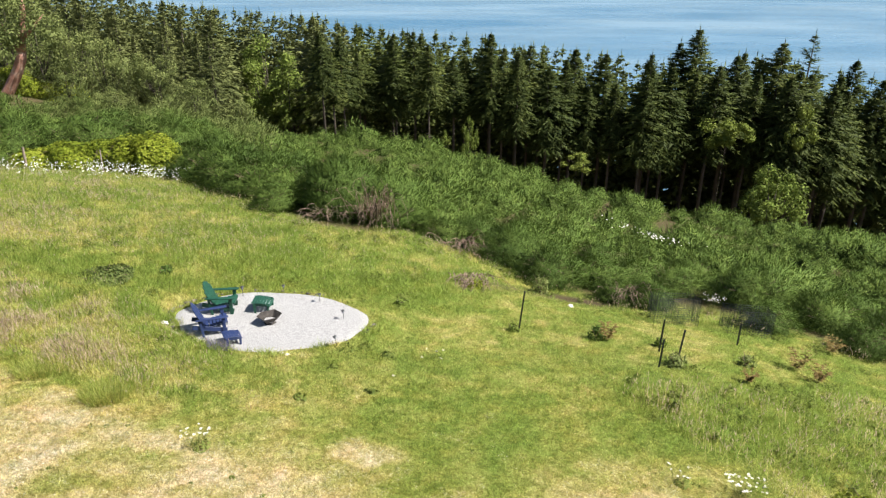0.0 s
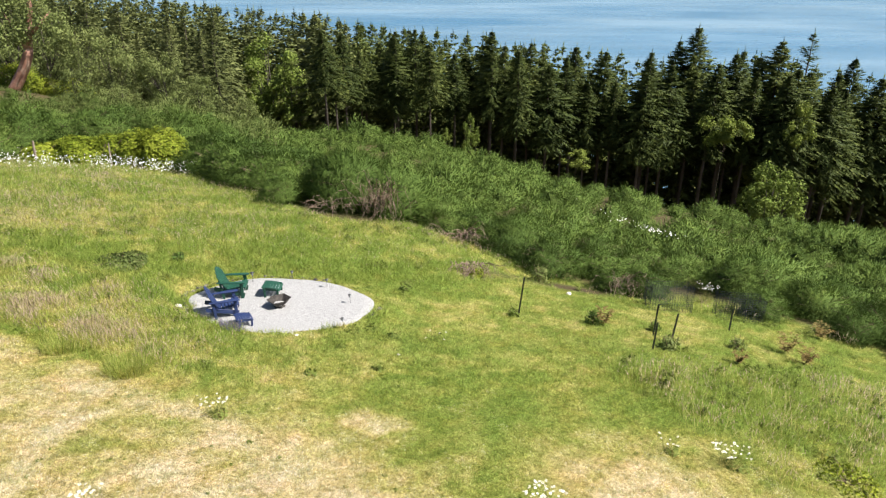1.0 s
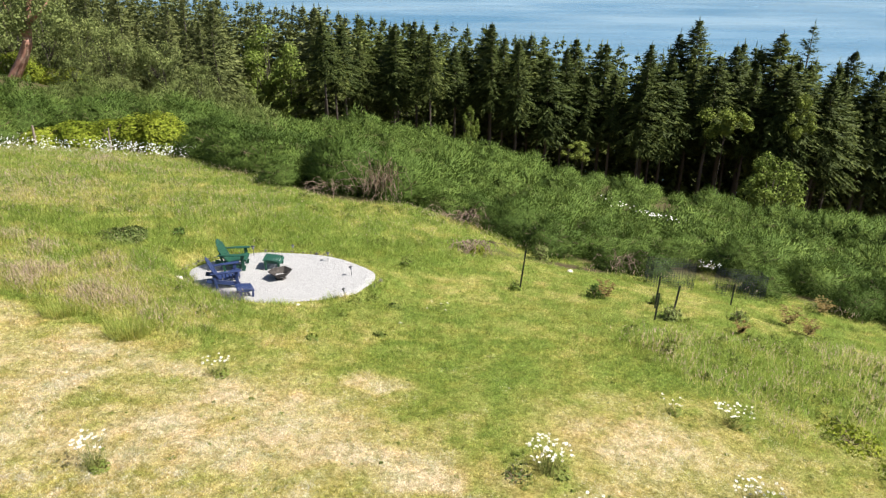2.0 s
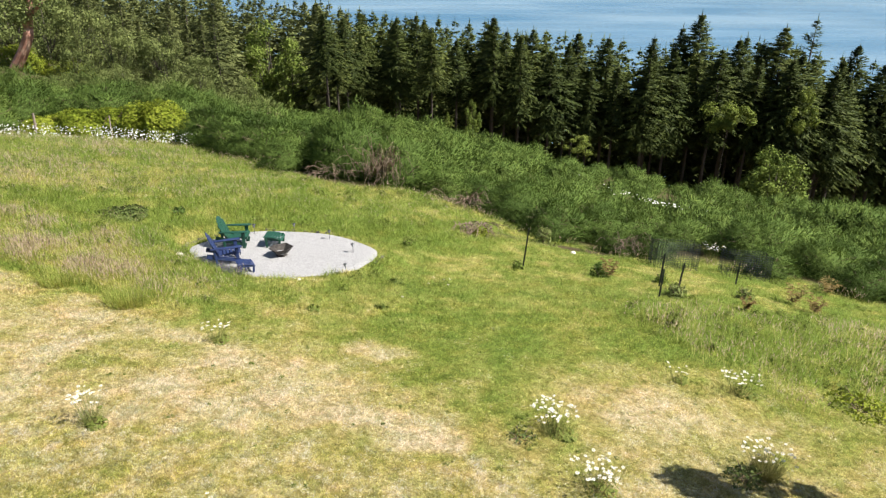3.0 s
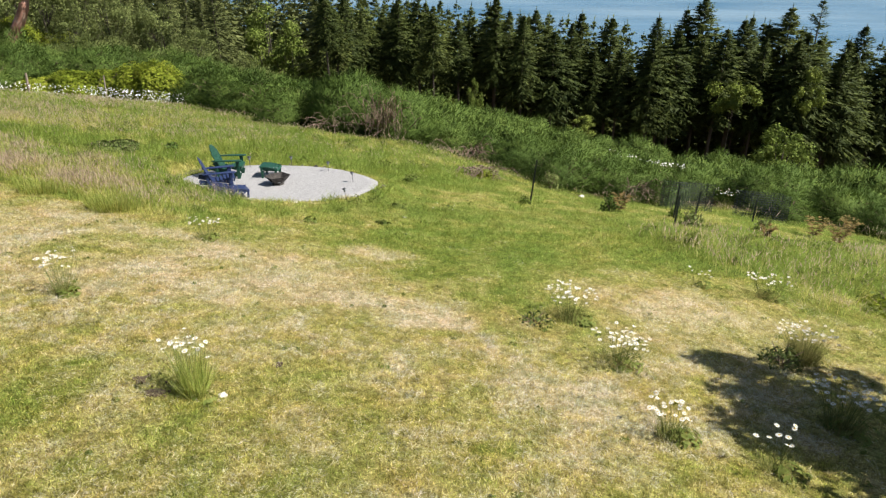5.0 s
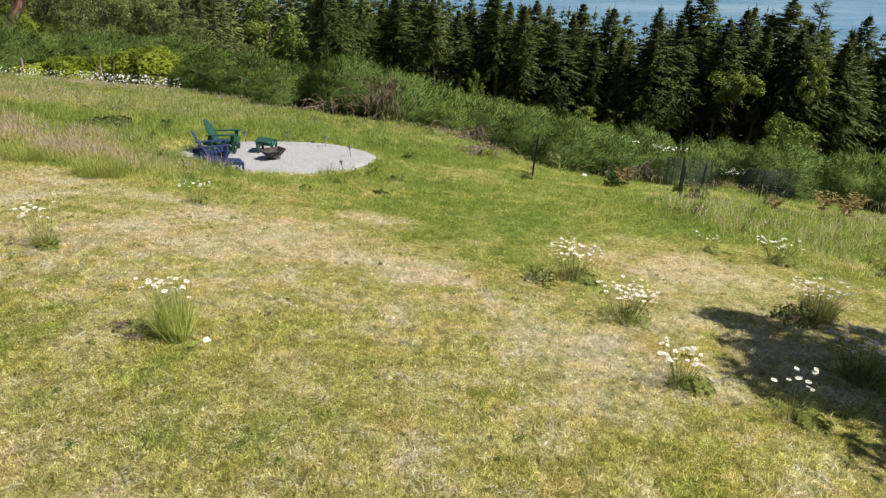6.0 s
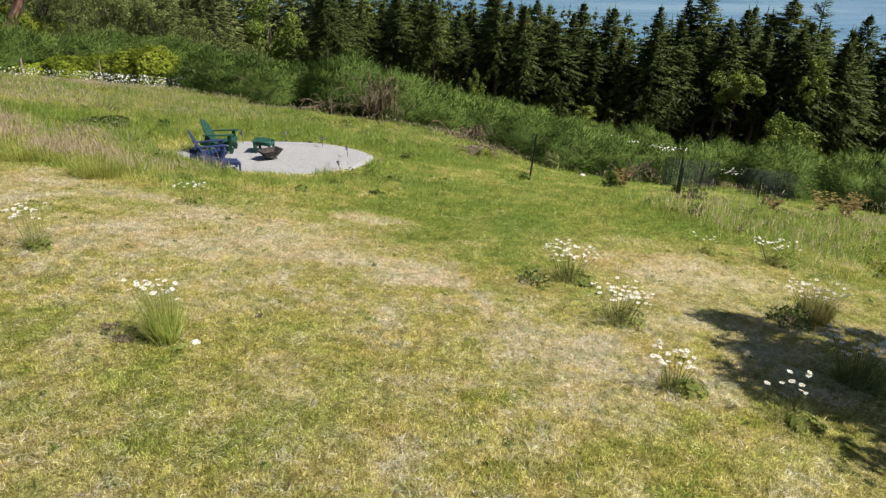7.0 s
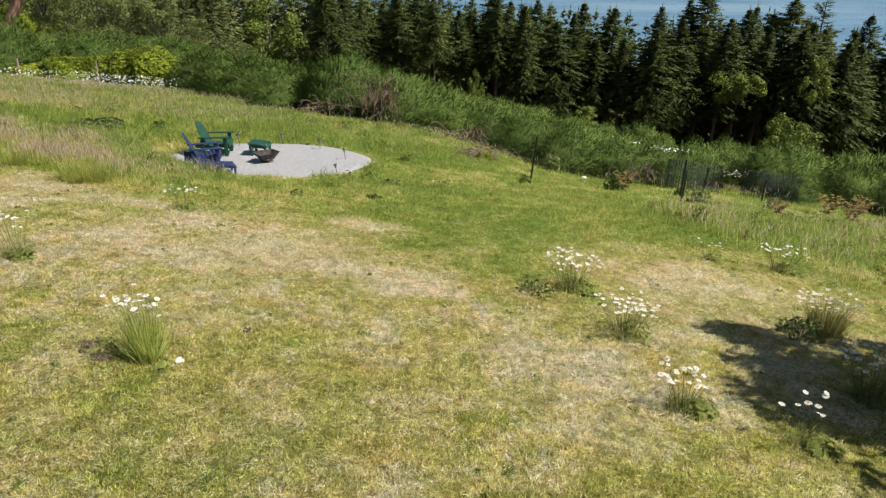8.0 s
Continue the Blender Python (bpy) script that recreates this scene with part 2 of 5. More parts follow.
def solid(name, stops, scale=8.0, rough=0.7, metal=0.0, bump=0.3, bump_scale=40.0, bump_dist=0.01, detail=5.0, stretch=None, spec=0.4, spread=0.12):
    """A surface whose colour wanders between stops at two sizes, with a fine relief."""
    m, nodes, links, out = material(name)
    p = nodes.new("ShaderNodeBsdfPrincipled")
    big = tex_noise(nodes, links, scale, detail, 0.65, stretch)
    info = nodes.new("ShaderNodeObjectInfo")
    v = math_node(nodes, links, "ADD", big, math_node(nodes, links, "MULTIPLY", math_node(nodes, links, "SUBTRACT", info.outputs["Random"], 0.5), spread))
    links.new(ramp(nodes, links, v, stops), p.inputs["Base Color"])
    p.inputs["Roughness"].default_value, p.inputs["Metallic"].default_value = rough, metal
    p.inputs["Specular IOR Level"].default_value = spec
    if bump:
        fine = tex_noise(nodes, links, bump_scale, 6, 0.7, stretch)
        b = nodes.new("ShaderNodeBump")
        b.inputs["Strength"].default_value, b.inputs["Distance"].default_value = bump, bump_dist
        links.new(fine, b.inputs["Height"])
        links.new(b.outputs[0], p.inputs["Normal"])
    links.new(p.outputs[0], out.inputs[0])
    return m


def toned(nodes, links, col, scale, lo, hi, warm):
    """Drift of a colour in patches: none where the noise is low, full where it is high."""
    n = nodes.new("ShaderNodeMix")
    n.data_type, n.blend_type = "RGBA", "MULTIPLY"
    links.new(ramp(nodes, links, tex_noise(nodes, links, scale, 4, 0.65), [(lo, (0, 0, 0)), (hi, (1, 1, 1))]), n.inputs[0])
    links.new(col, n.inputs[6])
    n.inputs[7].default_value = (*warm, 1)
    return n.outputs[2]


def leafy(name, stops, through=0.35, rough=0.6, gloss=0.1, patch=0.45, attr=None, each=0.35, spread=0.24):
    """Foliage: light goes partly through it; colour varies leaf by leaf, clump by clump and plant by plant."""
    m, nodes, links, out = material(name)
    geo = nodes.new("ShaderNodeNewGeometry")
    info = nodes.new("ShaderNodeObjectInfo")
    clump = tex_noise(nodes, links, 0.9 if attr is None else 3.0, 3)
    v = math_node(nodes, links, "MULTIPLY", geo.outputs["Random Per Island"], each)
    v = math_node(nodes, links, "ADD", v, math_node(nodes, links, "MULTIPLY", clump, patch))
    v = math_node(nodes, links, "ADD", v, math_node(nodes, links, "MULTIPLY", info.outputs["Random"], 0.2))
    col = ramp(nodes, links, v, stops)
    if attr:
        a = nodes.new("ShaderNodeAttribute")
        a.attribute_name = attr
        w = math_node(nodes, links, "ADD", a.outputs["Fac"], math_node(nodes, links, "MULTIPLY", math_node(nodes, links, "SUBTRACT", geo.outputs["Random Per Island"], 0.5), spread), True)
        col = ramp(nodes, links, w, stops)
        col = toned(nodes, links, col, 1.3, 0.43, 0.70, (1.04, 0.93, 0.87))
        # dark mottling: soil gaps and the shadows between clumps, painted into the blades
        col = toned(nodes, links, toned(nodes, links, col, 4.6, 0.45, 0.60, (0.68, 0.72, 0.61)), 13.0, 0.46, 0.57, (0.68, 0.66, 0.58))
    p = nodes.new("ShaderNodeBsdfPrincipled")
    p.inputs["Roughness"].default_value = rough
    p.inputs["Specular IOR Level"].default_value = gloss
    links.new(col, p.inputs["Base Color"])
    t = nodes.new("ShaderNodeBsdfTranslucent")
    links.new(col, t.inputs["Color"])
    mx = nodes.new("ShaderNodeMixShader")
    mx.inputs[0].default_value = through
    links.new(p.outputs[0], mx.inputs[1])
    links.new(t.outputs[0], mx.inputs[2])
    links.new(mx.outputs[0], out.inputs[0])
    return m


GRASS = [(0.0, (0.190, 0.275, 0.052)), (0.3, (0.322, 0.370, 0.092)), (0.55, (0.505, 0.465, 0.175)), (0.8, (0.690, 0.580, 0.310)), (1.0, (0.80, 0.69, 0.46))]


def turf():
    m, nodes, links, out = material("turf")
    p = nodes.new("ShaderNodeBsdfPrincipled")
    a = nodes.new("ShaderNodeAttribute")
    a.attribute_name = "dry"
    s = nodes.new("ShaderNodeAttribute")
    s.attribute_name = "soil"
    fine = tex_noise(nodes, links, 38, 8, 0.85)
    w = math_node(nodes, links, "ADD", a.outputs["Fac"], math_node(nodes, links, "MULTIPLY", math_node(nodes, links, "SUBTRACT", fine, 0.5), 0.9), True)
    col = ramp(nodes, links, w, [(p0, (c[0] * 0.95, c[1] * 0.93, c[2] * 0.95)) for p0, c in GRASS])
    col = toned(nodes, links, col, 1.3, 0.43, 0.70, (1.04, 0.93, 0.87))
    # the same gaps and clump shadows, painted into the ground
    col = toned(nodes, links, toned(nodes, links, col, 4.6, 0.45, 0.60, (0.68, 0.72, 0.61)), 13.0, 0.46, 0.57, (0.68, 0.66, 0.58))
    # finer flecks: soil and the shade among blades, also in the colour
    col = toned(nodes, links, col, 48, 0.44, 0.62, (0.46, 0.45, 0.41))
    earth = ramp(nodes, links, fine, [(0.2, (0.040, 0.032, 0.018)), (0.8, (0.115, 0.085, 0.050))])
    links.new(mixed(nodes, links, s.outputs["Fac"], col, earth), p.inputs["Base Color"])
    p.inputs["Roughness"].default_value = 0.95
    p.inputs["Specular IOR Level"].default_value = 0.1
    b = nodes.new("ShaderNodeBump")
    b.inputs["Strength"].default_value, b.inputs["Distance"].default_value = 0.8, 0.05
    links.new(tex_noise(nodes, links, 40, 8, 0.85), b.inputs["Height"])
    links.new(b.outputs[0], p.inputs["Normal"])
    links.new(p.outputs[0], out.inputs[0])
    return m


def sea_water():
    m, nodes, links, out = material("sea_water")
    p = nodes.new("ShaderNodeBsdfPrincipled")
    big = tex_noise(nodes, links, 0.004, 4, 0.6, (0.6, 1.3, 1))
    # pale streaks paint reflected sky and cloud into the base colour
    links.new(ramp(nodes, links, big, [(0.35, (0.06, 0.17, 0.29)), (0.65, (0.19, 0.31, 0.42))]), p.inputs["Base Color"])
    links.new(ramp(nodes, links, tex_noise(nodes, links, 0.005, 5, 0.6, (0.55, 1.3, 1)), [(0.35, (0.20, 0.20, 0.20)), (0.68, (0.30, 0.30, 0.30))]), p.inputs["Roughness"])
    b = nodes.new("ShaderNodeBump")
    b.inputs["Strength"].default_value, b.inputs["Distance"].default_value = 0.5, 1.2
    links.new(tex_noise(nodes, links, 0.12, 8, 0.65, (0.5, 1.0, 1)), b.inputs["Height"])
    links.new(b.outputs[0], p.inputs["Normal"])
    links.new(p.outputs[0], out.inputs[0])
    return m


M_TURF, M_SEA = turf(), sea_water()
M_LAWN = leafy("lawn_blades", [(p0, (min(c[0] * 1.84, 0.9), min(c[1] * 1.76, 0.87), c[2] * 1.80)) for p0, c in GRASS], through=0.5, rough=0.6, gloss=0.2, attr="dry", spread=0.36)
M_GRASS = leafy("grass_blades", [(p0, (min(c[0] * 1.62, 0.9), min(c[1] * 1.57, 0.87), c[2] * 1.75)) for p0, c in GRASS], through=0.5, rough=0.6, gloss=0.2, attr="dry")
M_SEED = leafy("grass_seed_heads", [(0.2, (0.46, 0.33, 0.25)), (0.6, (0.64, 0.49, 0.40)), (0.9, (0.72, 0.60, 0.46))], through=0.5)
M_SCRUB = leafy("scrub_green", [(0.15, (0.05, 0.080, 0.022)), (0.45, (0.13, 0.165, 0.048)), (0.8, (0.25, 0.27, 0.10))], through=0.2, each=0.25)
M_BROOM = leafy("broom_green", each=0.22, stops=[(0.15, (0.034, 0.064, 0.015)), (0.45, (0.098, 0.156, 0.033)), (0.75, (0.222, 0.280, 0.066))], through=0.2)
# dark green that puts the shade behind the outer stems into the colour
M_INNER_SHADE = solid("broom_shaded_growth", [(0.3, (0.028, 0.044, 0.011)), (0.7, (0.075, 0.105, 0.026))], 9, 1.0, bump=1.0, bump_scale=14, bump_dist=0.12, spec=0.03)
M_STEM = solid("broom_stems", [(0.3, (0.10, 0.065, 0.045)), (0.7, (0.25, 0.18, 0.13))], 6, 0.9)
M_DEAD = solid("dead_twigs", [(0.3, (0.13, 0.088, 0.066)), (0.7, (0.33, 0.24, 0.185))], 6, 0.9)
M_FIR = leafy("fir_needles", [(0.15, (0.022, 0.036, 0.010)), (0.45, (0.062, 0.084, 0.021)), (0.8, (0.178, 0.200, 0.052))], through=0.15, rough=0.6, patch=0.3)
# olive, and lightened: the left-hand trees' sunlit look is put into the needles
M_HEMLOCK_LIT = leafy("hemlock_needles_lit", [(0.15, (0.048, 0.062, 0.021)), (0.45, (0.120, 0.140, 0.047)), (0.8, (0.265, 0.28, 0.105))], through=0.15, patch=0.3)
M_BARK = solid("fir_bark", [(0.3, (0.035, 0.028, 0.023)), (0.7, (0.11, 0.09, 0.075))], 2.0, 0.95, bump=0.8, bump_scale=9, bump_dist=0.05, stretch=(1, 1, 0.25))
M_LEAF = leafy("broad_leaves", [(0.15, (0.075, 0.120, 0.02)), (0.5, (0.165, 0.225, 0.045)), (0.85, (0.30, 0.35, 0.09))], through=0.22)
M_OLIVE = leafy("dull_leaves", [(0.15, (0.090, 0.122, 0.040)), (0.45, (0.195, 0.235, 0.078)), (0.8, (0.33, 0.35, 0.13))], through=0.3, each=0.18)
M_MAPLE = leafy("maple_leaves", [(0.15, (0.085, 0.125, 0.02)), (0.45, (0.165, 0.215, 0.04)), (0.85, (0.29, 0.325, 0.08))], through=0.25)
M_STALK = leafy("flower_stalks", [(0.15, (0.13, 0.165, 0.042)), (0.45, (0.27, 0.27, 0.085)), (0.8, (0.42, 0.36, 0.15))], through=0.4)
M_WEED = leafy("weed_leaves", [(0.15, (0.07, 0.105, 0.022)), (0.45, (0.15, 0.19, 0.042)), (0.8, (0.25, 0.28, 0.075))], through=0.3)
M_VINE = leafy("bramble_leaves", [(0.15, (0.075, 0.115, 0.012)), (0.45, (0.20, 0.25, 0.025)), (0.8, (0.37, 0.40, 0.055))], through=0.25)
M_RED = solid("madrone_bark", [(0.3, (0.20, 0.10, 0.075)), (0.55, (0.36, 0.19, 0.14)), (0.75, (0.52, 0.38, 0.30))], 1.3, 0.6, bump=0.3)
M_GRAVEL = solid("pale_gravel", [(0.34, (0.215, 0.21, 0.215)), (0.5, (0.37, 0.365, 0.37)), (0.66, (0.53, 0.522, 0.525))], 26, 0.9, bump=1.0, bump_scale=34, bump_dist=0.04, detail=8)
M_GREENP = solid("green_painted_wood", [(0.3, (0.007, 0.044, 0.028)), (0.7, (0.016, 0.080, 0.050))], 5, 0.5, bump=0.25, bump_scale=60, stretch=(1, 6, 6))
M_BLUEP = solid("blue_painted_wood", [(0.3, (0.013, 0.023, 0.078)), (0.7, (0.028, 0.048, 0.14))], 5, 0.5, bump=0.25, bump_scale=60, stretch=(1, 6, 6))
M_STEEL = solid("weathered_steel", [(0.3, (0.03, 0.026, 0.024)), (0.55, (0.075, 0.066, 0.06)), (0.8, (0.14, 0.105, 0.085))], 7, 0.65, 0.4)
M_POST = solid("dark_green_post_paint", [(0.3, (0.012, 0.018, 0.014)), (0.7, (0.04, 0.05, 0.04))], 12, 0.6)
M_WIRE = solid("dark_wire", [(0.3, (0.03, 0.035, 0.045)), (0.7, (0.10, 0.11, 0.13))], 12, 0.5, 0.5)
M_LAMP = solid("brushed_grey_metal", [(0.3, (0.07, 0.07, 0.075)), (0.7, (0.17, 0.17, 0.18))], 12, 0.4, 0.7)
M_LENS = solid("frosted_plastic", [(0.3, (0.25, 0.26, 0.30)), (0.7, (0.4, 0.41, 0.46))], 12, 0.25)
M_STONE = solid("garden_stone", [(0.3, (0.05, 0.046, 0.046)), (0.55, (0.12, 0.108, 0.10)), (0.8, (0.26, 0.23, 0.21))], 5, 0.9, bump=0.7, bump_scale=20, bump_dist=0.02, spread=0.5)
M_SOIL = solid("dark_soil", [(0.3, (0.05, 0.036, 0.022)), (0.7, (0.17, 0.125, 0.08))], 30, 0.95, bump=1.0, bump_scale=60, bump_dist=0.02)
M_PALE = solid("pale_stone", [(0.3, (0.5, 0.46, 0.4)), (0.7, (0.75, 0.71, 0.64))], 8, 0.9)
M_PETAL = leafy("white_petals", [(0.2, (0.74, 0.74, 0.70)), (0.8, (0.88, 0.88, 0.86))], through=0.25)
M_YOLK = solid("yellow_flower_centre", [(0.3, (0.55, 0.32, 0.01)), (0.7, (0.75, 0.5, 0.03))], 60, 0.8)
M_FERN = leafy("brown_fern", [(0.2, (0.12, 0.095, 0.040)), (0.45, (0.25, 0.17, 0.068)), (0.8, (0.24, 0.23, 0.08))], through=0.3)
M_LAV = leafy("lavender", [(0.2, (0.12, 0.11, 0.15)), (0.5, (0.23, 0.20, 0.33)), (0.9, (0.30, 0.30, 0.22))], through=0.3)
M_WOODP = solid("grey_fence_wood", [(0.3, (0.16, 0.12, 0.10)), (0.7, (0.36, 0.29, 0.25))], 5, 0.9, stretch=(1, 1, 0.2))

# ---- ground and sea ----
def ground_sheet():
    xs = np.concatenate([np.arange(-900, -60, 30), np.arange(-60, -15, 1.5), np.arange(-15, 17, 0.32), np.arange(17, 62, 1.5), np.arange(62, 901, 30)])
    ys = np.concatenate([np.arange(-600, -20, 20), np.arange(-20, 0, 1.0), np.arange(0, 27, 0.32), np.arange(27, 82, 1.2), np.arange(82, 700, 9)])
    X, Y = np.meshgrid(xs, ys)
    Z = gz(X, Y) - 0.03 * (patio_r(X, Y) < 0.97)
    nx, ny = len(xs), len(ys)
    i = np.arange((ny - 1) * (nx - 1))
    a = (i // (nx - 1)) * nx + i % (nx - 1)
    tris = np.concatenate([np.stack([a, a + 1, a + nx + 1], 1), np.stack([a, a + nx + 1, a + nx], 1)])
    x, y = X.ravel(), Y.ravel()
    wood = step(y - broom_edge(x), 0.9, 2.8)
    me = tri_mesh("ground", np.stack([x, y, Z.ravel()], 1), tris, M_TURF, dry=dryness(x, y), soil=np.clip(np.maximum(wood * 0.9, bare(x, y)), 0, 1))
    me.polygons.foreach_set("use_smooth", np.ones(len(me.polygons), dtype=bool))
    tagged(new("ground", me), "grassy hillside sloping down towards wooded bluff", "ground", kind="structure")


ground_sheet()
sea = mesh_of("water", [(-4800, 120, SEA), (4800, 120, SEA), (4800, 4900, SEA), (-4800, 4900, SEA)], [(0, 1, 2, 3)], M_SEA)
tagged(new("water", sea), "calm blue sea with pale streaks, sky reflection put into the colour", "sea", kind="structure")

# ---- plants ----
def spikes(pos, direction, length, width, rng, bend=0.0):
    """Thin pointed leaves: one triangle each, turned at random about its axis."""
    n = len(pos)
    d = direction / np.linalg.norm(direction, axis=1, keepdims=True)
    r = rng.normal(size=(n, 3))
    side = np.cross(d, r)
    side /= np.linalg.norm(side, axis=1, keepdims=True)
    w = np.reshape(np.broadcast_to(width, n), (n, 1)) / 2
    tip = pos + d * np.reshape(np.broadcast_to(length, n), (n, 1))
    tip[:, 2] -= bend * np.broadcast_to(length, n)
    verts = np.stack([pos - side * w, pos + side * w, tip], 1).reshape(-1, 3)
    return verts, np.arange(3 * n).reshape(n, 3)


def leaves(pos, normal, size, rng, slim=0.6):
    """Broad leaves: a folded rhombus of two triangles each."""
    n = len(pos)
    nn = normal / np.linalg.norm(normal, axis=1, keepdims=True)
    a = np.cross(nn, rng.normal(size=(n, 3)))
    a /= np.linalg.norm(a, axis=1, keepdims=True)
    b = np.cross(nn, a)
    s = np.reshape(np.broadcast_to(size, n), (n, 1))
    lift = nn * s * 0.12
    verts = np.stack([pos - a * s / 2, pos + b * s * slim / 2 + lift, pos + a * s / 2, pos - b * s * slim / 2 + lift], 1).reshape(-1, 3)
    i = np.arange(n)[:, None] * 4
    return verts, np.concatenate([i + [0, 1, 2], i + [0, 2, 3]])


def lump_centres(lumps, rng):
    centre = rng.normal(size=(lumps, 3))
    centre /= np.linalg.norm(centre, axis=1, keepdims=True)
    centre[:, 2] = np.abs(centre[:, 2])
    return centre


def dome_radius(d, centre, dent):
    return dent + (1.04 - dent) * np.clip(np.max(d @ centre.T, axis=1), 0, 1) ** 5


def dome_points(n, rng, lumps=7, inner=0.55, dent=0.72, centre=None):
    """Places in an uneven dome of radius about 1, and the way out of it."""
    centre = lump_centres(lumps, rng) if centre is None else centre
    d = rng.normal(size=(n, 3))
    d[:, 2] = np.abs(d[:, 2]) * 1.1 - 0.15
    d /= np.linalg.norm(d, axis=1, keepdims=True)
    rad = dome_radius(d, centre, dent) * (inner + (1 - inner) * rng.random(n) ** 0.45)
    p = d * rad[:, None]
    p[:, 2] = np.clip(p[:, 2], 0.0, None)
    return p, d


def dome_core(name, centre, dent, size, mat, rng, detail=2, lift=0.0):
    """The close inner growth of a bush, which no light comes through; its dark colour paints the shade between the
    stems.
    """
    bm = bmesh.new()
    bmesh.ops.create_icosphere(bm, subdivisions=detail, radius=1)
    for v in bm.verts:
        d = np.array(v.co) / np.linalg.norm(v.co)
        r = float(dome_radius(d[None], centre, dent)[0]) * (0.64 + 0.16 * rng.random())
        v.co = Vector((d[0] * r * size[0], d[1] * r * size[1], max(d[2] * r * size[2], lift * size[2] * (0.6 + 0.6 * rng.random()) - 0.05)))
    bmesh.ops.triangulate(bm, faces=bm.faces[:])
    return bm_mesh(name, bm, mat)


def bush_meshes(seed, whisks, per, length, width, mat, stem_mat, name, rx=1.35, rz=1.75, up=0.75, stems=12, inner=0.72, twig=0.02, hem=0.0, lumps=8, detail=2):
    """A broom bush: whisks of thin green stems that fan out of an uneven dome, over close growth coloured as inner
    shade and a few bare stems.
    """
    rng = np.random.default_rng(seed)
    centre = lump_centres(lumps, rng)
    p, d = dome_points(whisks, rng, lumps, inner, 0.56, centre)
    pos = p * (rx, rx, rz) + (0, 0, 0.05)
    low = pos[:, 2] < hem * rz
    pos[low, 2] += (hem * rz) * rng.random(int(low.sum()))
    aim = d * (0.75, 0.75, 0.5) + (0, 0, up) + rng.normal(size=(whisks, 3)) * 0.32
    aim /= np.linalg.norm(aim, axis=1, keepdims=True)
    size = 0.7 + 0.6 * rng.random(whisks)
    size[rng.random(whisks) < 0.06] *= 1.35
    who = np.repeat(np.arange(whisks), per)
    n = len(who)
    fan = rng.normal(size=(n, 3))
    start = pos[who] + fan * (0.62 * length * size[who])[:, None] * (1, 1, 0.6) - aim[who] * (0.5 * length * rng.random(n))[:, None]
    start[:, 2] = np.maximum(start[:, 2], 0.02)
    v, t = spikes(start, aim[who] + fan * 0.62, length * size[who] * (0.6 + 0.7 * rng.random(n)), width * (0.7 + 0.6 * rng.random(n)), rng)
    out = d[who] * (1.15, 1.15, 0.8) + (0, 0, 0.1) + fan * (0.38, 0.38, 0.30) + rng.normal(size=(n, 3)) * 0.2
    fol = tri_mesh(name, v, t, mat, normals=np.repeat(out, 3, axis=0))
    tubes = []
    for k in range(stems):
        a = 2 * math.pi * k / stems + rng.random()
        e = 0.4 + 0.5 * rng.random()
        reach = rx * e * 0.85
        bend = rng.normal(size=2) * 0.12
        tubes.append(tube([(0.12 * math.cos(a), 0.12 * math.sin(a), -0.1), (reach * 0.45 * math.cos(a) + bend[0], reach * 0.45 * math.sin(a) + bend[1], rz * 0.45), (reach * math.cos(a), reach * math.sin(a), rz * (0.78 - 0.25 * e))], [twig, twig * 0.7, twig * 0.25], 4))
    return fol, joined("stems", tubes, stem_mat), dome_core("inner_growth", centre, 0.56, (rx, rx, rz), M_INNER_SHADE, rng, detail, hem * 0.7)


def merged(name, kinds, spots, mat, label, category, inner=None):
    """Many plants of a few kinds in one mesh. kinds: corners, normals, and how many of the last triangles are
    shade-coloured inner growth. spots: x, y, z, scale across, scale up, turn, kind.
    """
    V, T, N, I, count = [], [], [], [], 0
    for x, y, z, s, sz, turn, k in spots:
        v, nn, core = kinds[k]
        c, e = math.cos(radians(turn)), math.sin(radians(turn))
        R = np.array([[c, -e, 0], [e, c, 0], [0, 0, 1]])
        V.append(v @ R.T * (s, s, sz) + (x, y, z))
        N.append(nn @ R.T)
        T.append(np.arange(len(v)).reshape(-1, 3) + count)
        I.append((np.arange(len(v) // 3) >= len(v) // 3 - core).astype(np.int32))
        count += len(v)
    me = tri_mesh(name, np.concatenate(V), np.concatenate(T), mat, normals=np.concatenate(N))
    if inner:
        me.materials.append(inner)
        me.polygons.foreach_set("material_index", np.concatenate(I))
    tagged(new(name, me), label, category, kind="stuff")


def coords(me):
    v = np.zeros(len(me.vertices) * 3, np.float32)
    me.vertices.foreach_get("co", v)
    return v.reshape(-1, 3)


def place_bushes(name, kinds, spots, label, category, group):
    """spots: x, y, scale, turn, which kind."""
    firsts = {}
    for x, y, s, turn, k in spots:
        m = standing(x, y, turn, s, sink=0.1)
        if k in firsts:
            ob = copy_thing(firsts[k], Matrix.Translation(m.translation) @ pose(0, 0, 0, 0, 0, turn))
            ob.scale = (s * (1.1 + 0.45 * ((x * 3.7 + y) % 1)), s * 1.2, s * (0.85 + 0.35 * ((x * 5.3) % 1)))
        else:
            ob = thing(name, m, label, category, group)
            part("foliage", kinds[k][0], ob)
            part("woody_base", kinds[k][1], ob)
            part("inner_growth", kinds[k][2], ob, "close growth inside the bush, shade put into its colour")
            firsts[k] = ob


NEAR_BROOM = [bush_meshes(40 + k, 300, 22, 0.145, 0.020, M_BROOM, M_STEM, "foliage", stems=16, hem=0.25, up=0.55) for k in range(5)]
FAR_BROOM = [bush_meshes(60 + k, 100, 13, 0.23, 0.046, M_BROOM, M_STEM, "foliage", rx=1.75, rz=1.6, stems=4, up=0.55, detail=1) for k in range(4)]
